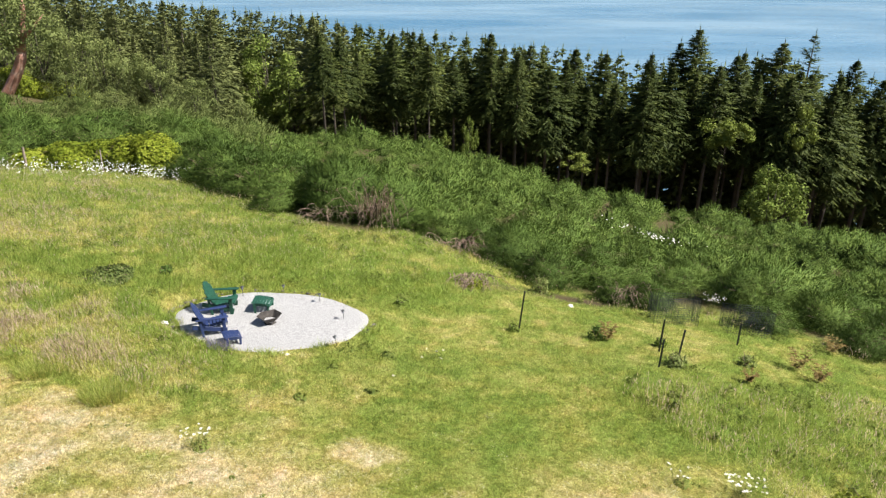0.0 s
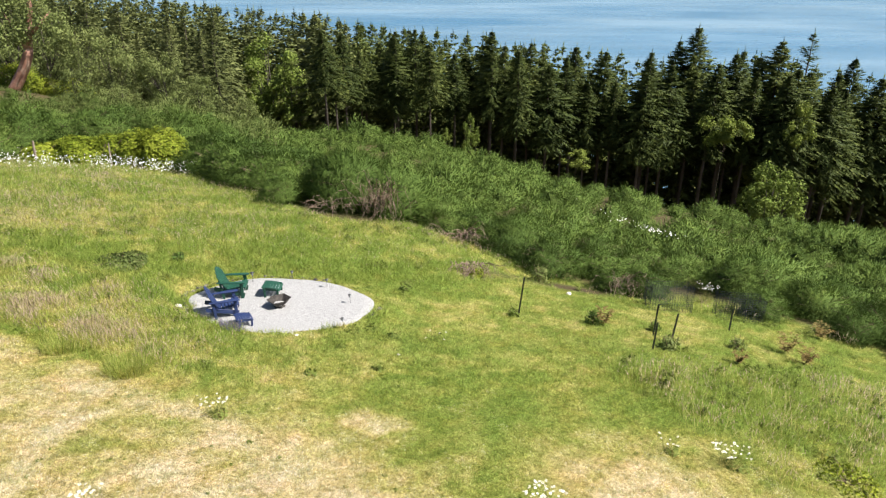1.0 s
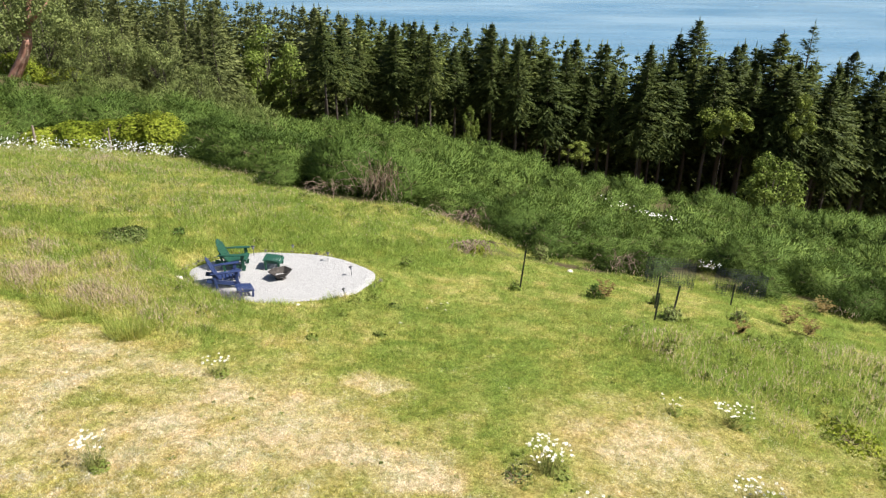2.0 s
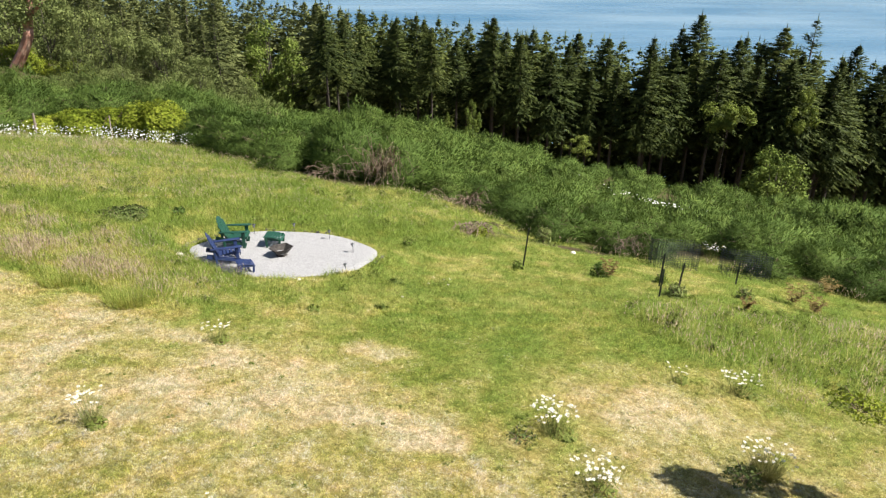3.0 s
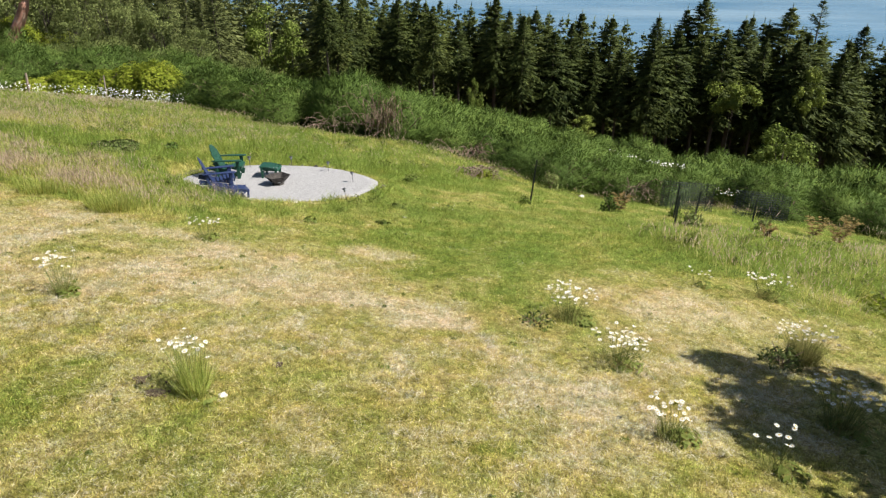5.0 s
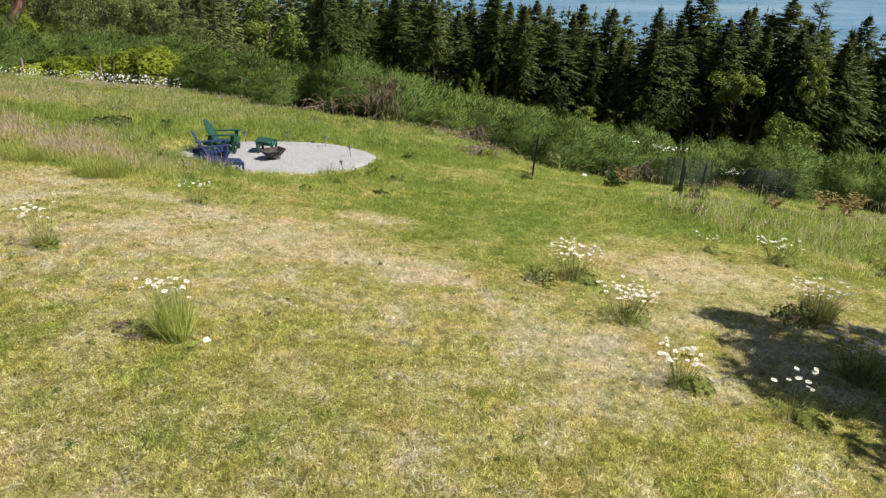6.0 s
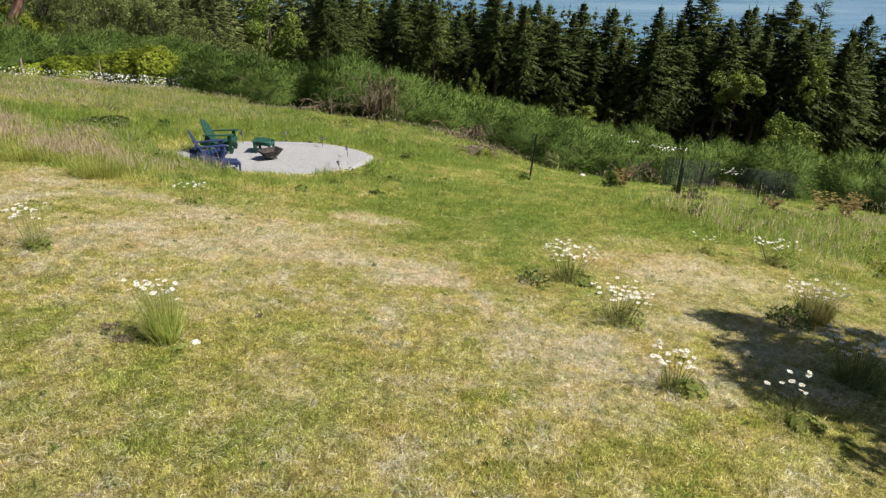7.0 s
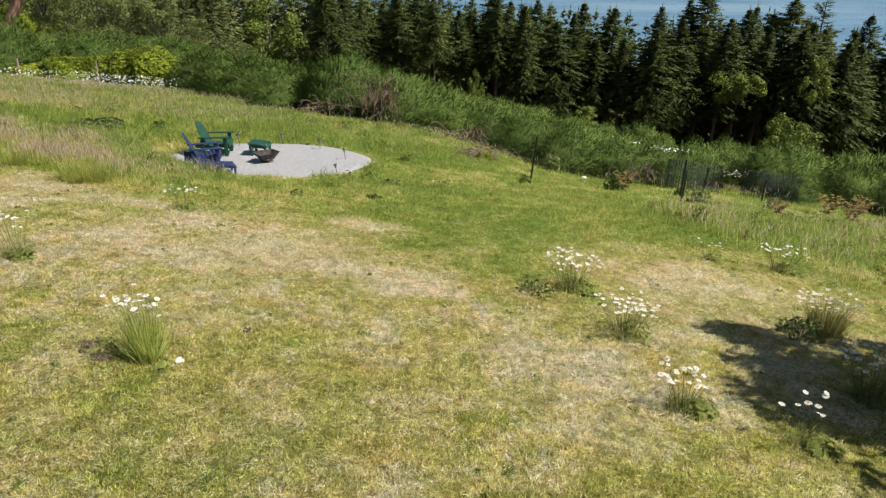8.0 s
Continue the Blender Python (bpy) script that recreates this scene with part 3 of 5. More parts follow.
GREAT_BROOM = [bush_meshes(80 + k, 1050, 20, 0.24, 0.030, M_BROOM, M_STEM, "foliage", rx=2.6, rz=2.75, stems=30, hem=0.34, up=0.5, lumps=15, twig=0.03, detail=3) for k in range(2)]


def in_brambles(x, y):
    return -28 < x < -16.2 and y < (44.6 if x < -19.5 else 46)


def broom_thicket():
    rng = np.random.default_rng(5)
    near, far = [], []
    for row in range(4):
        for x in np.arange(-35, 30, 1.95 + 0.15 * row):
            px, py = x + rng.normal() * 0.4, float(broom_edge(x)) + 1.5 + row * 1.9 + rng.normal() * 0.35
            if in_brambles(px, py) or math.hypot(px - 11.7, py - 24.6) < 1.9 or abs(px) > 0.72 * py + 5 or (row < 3 and -6.9 < px < -0.6):
                continue
            low = 0.78 - 0.16 * float(step(px, 5, 9)) + 0.3 * float(step(-px, 7, 11)) + 0.14 * float(gauss(px, py, 6, 30, 4, 4))
            s = (low + 0.7 * (float(vnoise(px, py, 3.4, 12)) - 0.4) + 0.14 * rng.normal()) * (0.78 if row == 0 else 1.0)
            near.append((px, py, 1.3 * min(max(s, 0.5), 1.1 if px < 6 else 0.78), rng.random() * 360, int(rng.integers(5))))
    for x, y, s in ((-28.6, 41.0, 1.4), (-30.6, 42.0, 1.4), (-29.5, 44, 1.5), (-32.5, 44, 1.4), (-15.2, 43.5, 1.25), (-14.2, 41.2, 1.2), (-16.0, 46.5, 1.35), (-7.9, 34.6, 1.3), (0.2, 33.6, 1.2)):
        near.append((x, y, s, x * 40, 1))
    y = 20.0
    while y < 84:
        gap = 2.25 + 0.012 * (y - 30)
        for x in np.arange(-60, 60, gap):
            px, py = x + rng.normal() * 0.6, y + rng.normal() * 0.6
            if py < broom_edge(px) + 7.0 or py > crest(px) + 6 or abs(px) > 0.70 * py + 6 or in_brambles(px, py):
                continue
            s = 0.55 + 0.9 * float(vnoise(px, py, 4.2, 14)) ** 1.5 + 0.13 * rng.normal() + 0.25 * float(step(-px, 10, 20)) - 0.3 * float(step(-px, 26, 34))
            if -50 < px < -36 and 56 < py < 71:
                s = 0.3
            far.append((px, py, max(s, 0.4), rng.random() * 360, int(rng.integers(4))))
        y += gap * 0.85
    great = [(-4.7, 33.9, 1.12, 20, 0), (-2.3, 33.7, 1.02, 140, 1), (4.2, 30.4, 0.70, 250, 0)]
    place_bushes("broom_bush", GREAT_BROOM, great, "great mound of dark green broom with bare stems beneath", "bush", "broom bushes on the slope")
    place_bushes("broom_bush", NEAR_BROOM, near, "dense green broom bush with thin upright stems on the slope", "bush", "broom bushes on the slope")
    # the rest of the slope, past counting
    kinds = []
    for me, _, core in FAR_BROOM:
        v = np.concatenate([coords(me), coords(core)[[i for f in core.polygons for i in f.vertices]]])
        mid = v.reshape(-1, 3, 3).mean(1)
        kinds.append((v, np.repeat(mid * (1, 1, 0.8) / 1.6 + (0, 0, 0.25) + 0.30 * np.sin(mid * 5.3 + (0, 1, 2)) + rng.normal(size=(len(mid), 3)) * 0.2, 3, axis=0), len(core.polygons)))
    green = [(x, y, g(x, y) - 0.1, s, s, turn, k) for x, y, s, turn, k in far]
    merged("broom_thicket", kinds, [b for b in green if b[0] > -13 - 0.12 * (b[1] - 45)], M_BROOM, "overgrown slope of rounded green broom bushes", "bushes", M_INNER_SHADE)
    merged("scrub_thicket", kinds, [b for b in green if b[0] <= -13 - 0.12 * (b[1] - 45)], M_SCRUB, "dull grey-green scrub on the hill above the brambles", "bushes", M_INNER_SHADE)


broom_thicket()


def fir_meshes(seed, height, boughs, sprays, wide=6.0, taper=8.5, bare=0.4, thin=1.0, mat=M_FIR, tip=1.0):
    """A conifer: straight trunk, whorls of drooping boughs that make a pointed cone, set with ragged sprays of needles."""
    rng = np.random.default_rng(seed)
    P, D, L, W, N = [], [], [], [], []
    lop = rng.random() * 6.28
    top = height * (1 - bare)
    for k in range(boughs):
        low = (k + rng.random()) / boughs
        down = top * low ** 1.15
        ring = 0.85
        down = max(0.25, ring * round(down / ring) + rng.normal() * 0.28)
        z = height - down
        a = 2.4 * k + rng.normal() * 0.5
        reach = wide * (1 - math.exp(-(down / taper) ** 1.2)) * (1 + 0.18 * math.cos(a - lop) + 0.20 * math.sin(down * 1.7 + a * 2 + seed))
        if low > 0.7:
            reach *= 1 - 1.5 * (low - 0.7)
        r = reach * (0.62 + 0.45 * rng.random() ** 0.6) + 0.04
        lift = 0.45 - 0.88 * min(1, down / (0.75 * top)) ** 0.7 + rng.normal() * 0.10
        out = np.array([math.cos(a), math.sin(a), lift])
        side = np.array([-math.sin(a), math.cos(a), 0])
        for q in range(sprays):
            t = 0.12 + 0.90 * (q + rng.random()) / sprays
            base = np.array([0, 0, z]) + out * r * t + np.array([0, 0, 0.13 * r * t * (t - 0.9)])
            size = (r * (0.30 - 0.20 * t) + 0.20) * (0.7 + 0.6 * rng.random())
            for sign in (-1, 1):
                P.append(base + rng.normal(size=3) * 0.07)
                D.append(out * (0.7 + 0.4 * rng.random()) + side * sign * (0.30 + 0.6 * rng.random()) + np.array([0, 0, -0.35 + 0.45 * rng.random()]))
                L.append(size)
                W.append((0.17 * size + 0.05) * thin)
                N.append(out * (0.9, 0.9, 0.3) + np.array([0, 0, 0.5]) + side * sign * 0.2 + rng.normal(size=3) * 0.3)
    for q in range(9):
        P.append(np.array([0, 0, height * (0.945 + 0.008 * q)])), D.append(np.array([0.10 * rng.normal(), 0.10 * rng.normal(), 1.0]))
        L.append(0.6 * tip), W.append(0.11), N.append(np.array([0.5, 0, 0.6]))
    v, t = spikes(np.array(P), np.array(D), np.array(L), np.array(W), rng)
    crown = tri_mesh("crown", v, t, mat, normals=np.repeat(np.array(N), 3, axis=0))
    bend = rng.normal(size=4) * 0.12
    pieces = [tube([(0, 0, -1.5), (bend[0], bend[1], height * 0.4), (bend[2], bend[3], height * 0.7), (0, 0, height * 1.01)], [height * 0.0095, height * 0.008, height * 0.005, 0.02], 7)]
    for k in range(14):
        z, a, r = height * (0.10 + bare * 0.95 * rng.random()), 6.28 * rng.random(), 0.8 + 1.6 * rng.random()
        pieces.append(tube([(0, 0, z), (r * math.cos(a), r * math.sin(a), z - 0.15 * r)], [0.035, 0.008], 3))
    return crown, joined("trunk", pieces, M_BARK, True)


FIRS = [fir_meshes(100 + k, 26.0, 400, 8, 6.3 + 0.6 * (k % 3), 8.0 + (k % 2), 0.50 + 0.06 * (k % 2)) for k in range(6)]
HEMLOCKS = [fir_meshes(110 + k, 26.0, 330, 6, 5.6, 8.0, 0.22 + 0.05 * k, 1.3, M_HEMLOCK_LIT) for k in range(3)]
SPARSE = [fir_meshes(130 + k, 26.0, 230, 6, 5.4, 8.0, 0.2, 0.8) for k in range(2)]
FARFIRS = [fir_meshes(120 + k, 24.0, 110, 4, 5.0, 7.0, 0.25, 2.3) for k in range(4)]


def broadleaf_meshes(seed, height, width, count, size, mat, bark, clumps=26, low=0.3, trunk_r=0.14, clump=0.16):
    """A broad-leaved tree: forked trunk, limbs, and a crown of many small leaves in clumps."""
    rng = np.random.default_rng(seed)
    c = rng.normal(size=(clumps, 3))
    c /= np.linalg.norm(c, axis=1, keepdims=True)
    c *= rng.random((clumps, 1)) ** 0.4
    c = c * (width / 2, width / 2, height * (1 - low) / 2) + (0, 0, height * (1 + low) / 2)
    who = rng.integers(clumps, size=count)
    off = rng.normal(size=(count, 3))
    off /= np.linalg.norm(off, axis=1, keepdims=True)
    rad = width * clump * (0.7 + 0.6 * rng.random(clumps))[who]
    pos = c[who] + off * (rad * (0.45 + 0.55 * rng.random(count)))[:, None] * (1, 1, 0.8)
    v, t = leaves(pos, off + (0, 0, 0.5) + rng.normal(size=(count, 3)) * 0.5, size * (0.6 + 0.8 * rng.random(count)), rng)
    crown = tri_mesh("crown", v, t, mat, normals=np.repeat(off + (0.1, 0, 0.3) + rng.normal(size=(count, 3)) * 0.5, 4, axis=0))
    tubes = [tube([(0, 0, -0.5), (0.1 * width * rng.normal() * 0.4, 0.03 * width, height * 0.35), (0, 0, height * 0.85)], [trunk_r, trunk_r * 0.7, trunk_r * 0.15], 7)]
    for k in range(0, clumps, 2):
        z = height * (low * 0.7 + 0.25 * rng.random())
        mid = Vector(c[k]) * 0.5 + Vector((0, 0, z * 0.55))
        tubes.append(tube([(0, 0, z), mid, c[k]], [trunk_r * 0.45, trunk_r * 0.28, trunk_r * 0.1], 5))
    return crown, joined("trunk", tubes, bark, True)


def place_trees(name, kinds, spots, base_height, label, category, group):
    """spots: x, y, height, turn, which kind."""
    firsts = {}
    for x, y, h, turn, k in spots:
        s = h / base_height
        m = Matrix.Translation((x, y, g(x, y) - 0.2)) @ pose(0, 0, 0, 0, 0, turn)
        if k in firsts:
            ob = copy_thing(firsts[k], m)
        else:
            ob = thing(name, m, label, category, group)
            part("crown", kinds[k][0], ob)
            part("trunk", kinds[k][1], ob)
            firsts[k] = ob
        fat = 0.85 + 0.35 * ((x * 7.13 + y * 3.7) % 1)
        ob.scale = (s * fat, s * fat, s)


# tops of the wood, set to fit the skyline in the camera's view: bearing against fall
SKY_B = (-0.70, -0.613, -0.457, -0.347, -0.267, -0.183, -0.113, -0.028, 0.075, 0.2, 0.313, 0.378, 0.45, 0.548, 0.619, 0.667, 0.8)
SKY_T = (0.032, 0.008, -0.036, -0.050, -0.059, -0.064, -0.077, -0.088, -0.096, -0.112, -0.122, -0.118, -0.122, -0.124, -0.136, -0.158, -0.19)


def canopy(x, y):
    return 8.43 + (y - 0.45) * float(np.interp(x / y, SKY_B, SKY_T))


def conifer_wood():
    rng = np.random.default_rng(9)
    # the trees that stand out against the water: place and height of the tip, fitted to the camera's view
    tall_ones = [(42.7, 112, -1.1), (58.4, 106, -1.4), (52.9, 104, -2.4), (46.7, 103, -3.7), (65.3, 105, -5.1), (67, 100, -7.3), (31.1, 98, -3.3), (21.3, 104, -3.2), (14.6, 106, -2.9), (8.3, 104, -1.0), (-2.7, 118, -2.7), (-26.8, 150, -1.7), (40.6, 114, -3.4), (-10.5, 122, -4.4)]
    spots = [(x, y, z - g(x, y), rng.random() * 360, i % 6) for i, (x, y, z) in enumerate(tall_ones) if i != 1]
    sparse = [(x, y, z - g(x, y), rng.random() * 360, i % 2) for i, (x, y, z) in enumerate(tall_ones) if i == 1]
    far = []
    for y0, gap, bag in ((80, 5.5, spots), (88, 5.2, spots), (97, 5.0, spots), (103, 4.6, spots), (110, 4.6, far), (117, 4.4, far), (126, 4.6, far), (136, 4.8, far), (148, 5.2, far), (162, 5.6, far), (180, 6.5, far), (205, 8, far), (235, 9.5, far), (270, 11, far), (310, 13, far)):
        dense = 0.66 if 130 < y0 < 200 else 0.86
        for b in np.concatenate([np.arange(-0.86 * y0, 0.12 * y0, gap * dense), np.arange(0.12 * y0, 0.80 * y0, gap)]):
            x, y = b + rng.normal() * gap * 0.25, y0 + rng.normal() * 2.2
            if y < crest(x) + 12 or (x > -9 and y < 94) or (-0.31 < x / y < -0.185 and y < 129) or (0.0 < x / y < 0.06 and y < 98) or (y0 > 160 and x > 20 - 0.25 * (y - 160) and y0 > 200):
                continue
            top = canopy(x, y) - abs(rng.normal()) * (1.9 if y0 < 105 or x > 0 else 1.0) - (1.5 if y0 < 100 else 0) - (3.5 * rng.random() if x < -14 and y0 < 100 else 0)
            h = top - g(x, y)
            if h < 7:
                continue
            bag.append((x, y, min(h, 38), rng.random() * 360, int(rng.integers(6 if bag is spots else 4))))
    for y0, gap in ((134, 3.2), (158, 3.4)):
        for b in np.arange(-0.46 * y0, -0.08 * y0, gap):
            x, y = b + rng.normal() * 0.8, y0 + rng.normal() * 2
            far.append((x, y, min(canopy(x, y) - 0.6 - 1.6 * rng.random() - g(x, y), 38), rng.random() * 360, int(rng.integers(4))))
    # conifers left of this bearing get the needles toned as sunlit
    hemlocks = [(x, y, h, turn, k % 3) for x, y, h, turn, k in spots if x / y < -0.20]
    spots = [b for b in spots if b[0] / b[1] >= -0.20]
    place_trees("hemlock_tree", HEMLOCKS, hemlocks, 26.0, "olive green hemlock on the hill above the slope, toned sunlit", "tree", "hemlocks on the hill")
    place_trees("fir_tree", FIRS, spots, 26.0, "tall dark green fir at the front of the dense wood", "tree", "firs at the edge of the wood")
    place_trees("fir_tree", SPARSE, sparse, 26.0, "tall sparse fir with thin open branches near its tip", "tree", "firs at the edge of the wood")
    kinds = []
    for me, _ in FARFIRS:
        v = coords(me)
        kinds.append((v, v * (1, 1, 0) * 0.4 + (0, 0, 0.55) + np.repeat(rng.normal(size=(len(v) // 3, 3)) * 0.3, 3, axis=0), 0))
    rest = [(x, y, g(x, y) - 0.2, h / 24 * (0.85 + 0.4 * rng.random()), h / 24, turn, k) for x, y, h, turn, k in far]
    merged("fir_wood", kinds, [b for b in rest if b[0] / b[1] > -0.12], M_FIR, "dense dark green fir wood covering the bluff", "wood")
    merged("hemlock_wood", kinds, [b for b in rest if b[0] / b[1] <= -0.12], M_HEMLOCK_LIT, "olive green hemlock wood on the far hill, toned sunlit", "wood")


conifer_wood()
BROADS = [broadleaf_meshes(200 + k, 10, 7, 8600, 0.24, M_LEAF, M_BARK, 56, 0.12, clump=0.115) for k in range(3)]
OLIVES = [broadleaf_meshes(210 + k, 10, 8, 5200, 0.27, M_OLIVE, M_BARK, 40, 0.12) for k in range(3)]


HIGHS = [broadleaf_meshes(230 + k, 10, 3.0, 4200, 0.14, M_MAPLE, M_BARK, 16, 0.70, 0.022) for k in range(2)]


def broadleaf(x, y, top, turn, k, kinds, label, fat=1.0):
    ob = thing("broadleaf_tree", standing(x, y, turn, 1.0, 0.2), label, "tree", "broad-leaved trees at the edge of the wood")
    part("crown", kinds[k][0], ob)
    part("trunk", kinds[k][1], ob)
    s = (top - g(x, y)) / 10
    ob.scale = (s * fat, s * fat, s)


for x, y, top, k, kinds, label, fat in (
        (-31.0, 123, -3.2, 0, BROADS, "bright green alder standing before the dark firs", 0.8),
        (-26.5, 120, -7.6, 1, BROADS, "bright green alder standing before the dark firs", 0.85),
        (-33.5, 120, -9.5, 2, BROADS, "low bright green alder at the foot of firs", 0.6),
        (42.4, 78, -13.2, 1, BROADS, "round bright green maple at the edge of the wood", 0.95),
        (41.2, 92, -9.6, 0, HIGHS, "yellow-green maple crown among dark firs", 1.0),
        (51.5, 92, -9.0, 1, HIGHS, "yellow-green maple crown among dark firs", 0.5),
        (4.6, 90, -10.6, 2, BROADS, "young yellow-green maple under the firs", 0.4),
        (1.3, 91, -12.6, 0, BROADS, "young yellow-green maple under the firs", 0.35),
        (19.8, 90, -15.3, 1, HIGHS, "small pale green maple under the firs", 1.35),
        (-24.5, 68, -1.4, 2, OLIVES, "dull green willow above the broom slope", 0.9),
        (-28.5, 69, 0.9, 0, OLIVES, "dull green willow above the broom slope", 0.8),
        (-33, 68, 1.8, 1, OLIVES, "dull green willow above the broom slope", 0.8),
        (-37.5, 71, 3.4, 2, OLIVES, "tall dull green willow above the broom slope", 0.7),
        (-42, 73, 4.4, 0, OLIVES, "tall dull green willow above the broom slope", 0.7),
        (-48, 76, 6.0, 1, OLIVES, "tall dull green willow above the broom slope", 0.7),
        (-20.5, 70, -4.6, 1, OLIVES, "low dull green willow above the broom slope", 1.1),
        (-30.5, 64, -2.2, 0, OLIVES, "low dull green willow above the broom slope", 1.3),
        (-36, 66, -0.8, 2, OLIVES, "low dull green willow above the broom slope", 1.1),
        (-26, 64.5, -3.4, 1, OLIVES, "low dull green willow above the broom slope", 1.3)):
    broadleaf(x, y, top, (x * 37) % 360, k, kinds, label, fat)


def madrone():
    x, y, z = -45.0, 67.3, -5.6
    ob = thing("madrone_tree", Matrix.Translation((x, y, z)), "leaning madrone with smooth red bark and green crown", "tree")
    trunk = [tube([(-2.6, 0, -2.5), (-0.9, 0, -0.9), (0.6, 0, 0.5), (2.2, 0.1, 2.2), (3.6, 0, 4.1), (4.4, 0, 5.5), (4.6, 0, 6.2)], [0.72, 0.66, 0.62, 0.56, 0.50, 0.46, 0.40], 10),
             tube([(4.5, 0, 5.7), (4.9, 0.1, 7.6), (5.5, 0.2, 9.7), (5.8, 0.2, 12.0)], [0.40, 0.3, 0.24, 0.1], 8), tube([(4.5, 0, 5.9), (3.9, 0.2, 7.4), (2.6, 0.3, 9.6)], [0.26, 0.2, 0.08], 7), tube([(4.8, 0, 7.2), (6.2, 0.2, 8.4), (7.4, 0.2, 9.6)], [0.2, 0.14, 0.06], 7)]
    part("trunk", joined("trunk", trunk, M_RED, True), ob, "smooth peeling red bark")
    rng = np.random.default_rng(77)
    n = 7000
    c = rng.normal(size=(40, 3)) * (2.5, 0.9, 1.8) + (4.6, -0.9, 9.6)
    c[:, 2] = np.maximum(c[:, 2], 7.4)
    who = rng.integers(40, size=n)
    off = rng.normal(size=(n, 3)) * 0.5
    v, t = leaves(c[who] + off, off + (0, 0, 0.6), 0.24 * (0.6 + 0.8 * rng.random(n)), rng)
    part("crown", tri_mesh("crown", v, t, M_OLIVE), ob)


madrone()


def bramble(x, y, rx, ry, rz, seed, n=4200):
    rng = np.random.default_rng(seed)
    ob = thing("bramble_bush", Matrix.Translation((x, y, g(x, y) - 0.1)), "yellow-green bramble thicket behind the white daisies", "bush", "brambles behind the daisies")
    n = int(n * 1.6)
    p, d = dome_points(n, rng, 20, 0.6, 0.5)
    pos = p * (rx, ry, rz)
    v, t = leaves(pos, d + (0, 0, 0.7) + rng.normal(size=(n, 3)) * 0.4, 0.15 * (0.6 + 0.8 * rng.random(n)), rng, 0.75)
    part("foliage", tri_mesh("foliage", v, t, M_VINE, normals=np.repeat(d + (0, 0, 0.4) + rng.normal(size=(n, 3)) * 0.4, 4, axis=0)), ob)
    canes = []
    for k in range(14):
        a = 2 * math.pi * rng.random()
        e = 0.4 + 0.5 * rng.random()
        canes.append(tube([(0.2 * rx * math.cos(a), 0.2 * ry * math.sin(a), 0), (e * rx * 0.7 * math.cos(a), e * ry * 0.7 * math.sin(a), rz * 0.75), (e * rx * 1.05 * math.cos(a), e * ry * 1.05 * math.sin(a), rz * 0.5)], [0.02, 0.015, 0.006], 4))
    part("cane_tangle", joined("cane_tangle", canes, M_STEM), ob)


bramble(-18.2, 42.6, 2.2, 2.2, 2.9, 301, 6500)
bramble(-20.0, 43.2, 2.0, 1.9, 2.5, 302, 4200)
bramble(-21.8, 43.6, 2.5, 1.8, 2.0, 303, 5200)
bramble(-24.0, 43.0, 2.3, 1.8, 1.8, 304, 5200)
bramble(-26.3, 42.6, 2.0, 1.7, 1.3, 307, 3600)
bramble(-43.8, 69.6, 3.2, 1.6, 3.0, 305, 4200)
bramble(-39.0, 69.6, 3.2, 1.6, 2.6, 306, 4200)


# ---- grass ----
def blades(x, y, h, w, lean, dry, rng, name, mat, rough=0.45):
    """Bent blades of two triangles each, standing on the ground."""
    n = len(x)
    a = rng.random(n) * 2 * np.pi
    lx, ly = np.cos(a), np.sin(a)
    b = a + np.pi / 2 + rng.normal(size=n) * 0.6
    wx, wy = np.cos(b) * w / 2, np.sin(b) * w / 2
    z = gz(x, y) - 0.01
    hz = h * np.cos(lean)
    hr = h * np.sin(lean)
    v = np.stack([np.stack([x - wx, y - wy, z], 1), np.stack([x + wx, y + wy, z], 1),
                  np.stack([x + lx * hr * 0.35 + wx * 0.7, y + ly * hr * 0.35 + wy * 0.7, z + hz * 0.62], 1),
                  np.stack([x + lx * hr, y + ly * hr, z + hz], 1)], 1).reshape(-1, 3)
    i = np.arange(n)[:, None] * 4
    return tri_mesh(name, v, np.concatenate([i + [0, 1, 2], i + [0, 2, 3]]), mat, normals=np.repeat(rng.normal(size=(n, 3)) * rough + (0, 0, 1), 4, axis=0), dry=np.repeat(dry, 4))


def scatter(n, x0, x1, y0, y1, rng, slope=0.80, back=4.5):
    x, y = rng.uniform(x0, x1, n), rng.uniform(y0, y1, n)
    keep = (rng.random(n) > 1.3 * bare(x, y)) & (np.abs(x) < slope * (y + back)) & (patio_r(x, y) > 1.01 - 0.11 * vnoise(x, y, 0.35, 61) ** 1.5) & (y < broom_edge(x) + 0.8)
    return x[keep], y[keep]


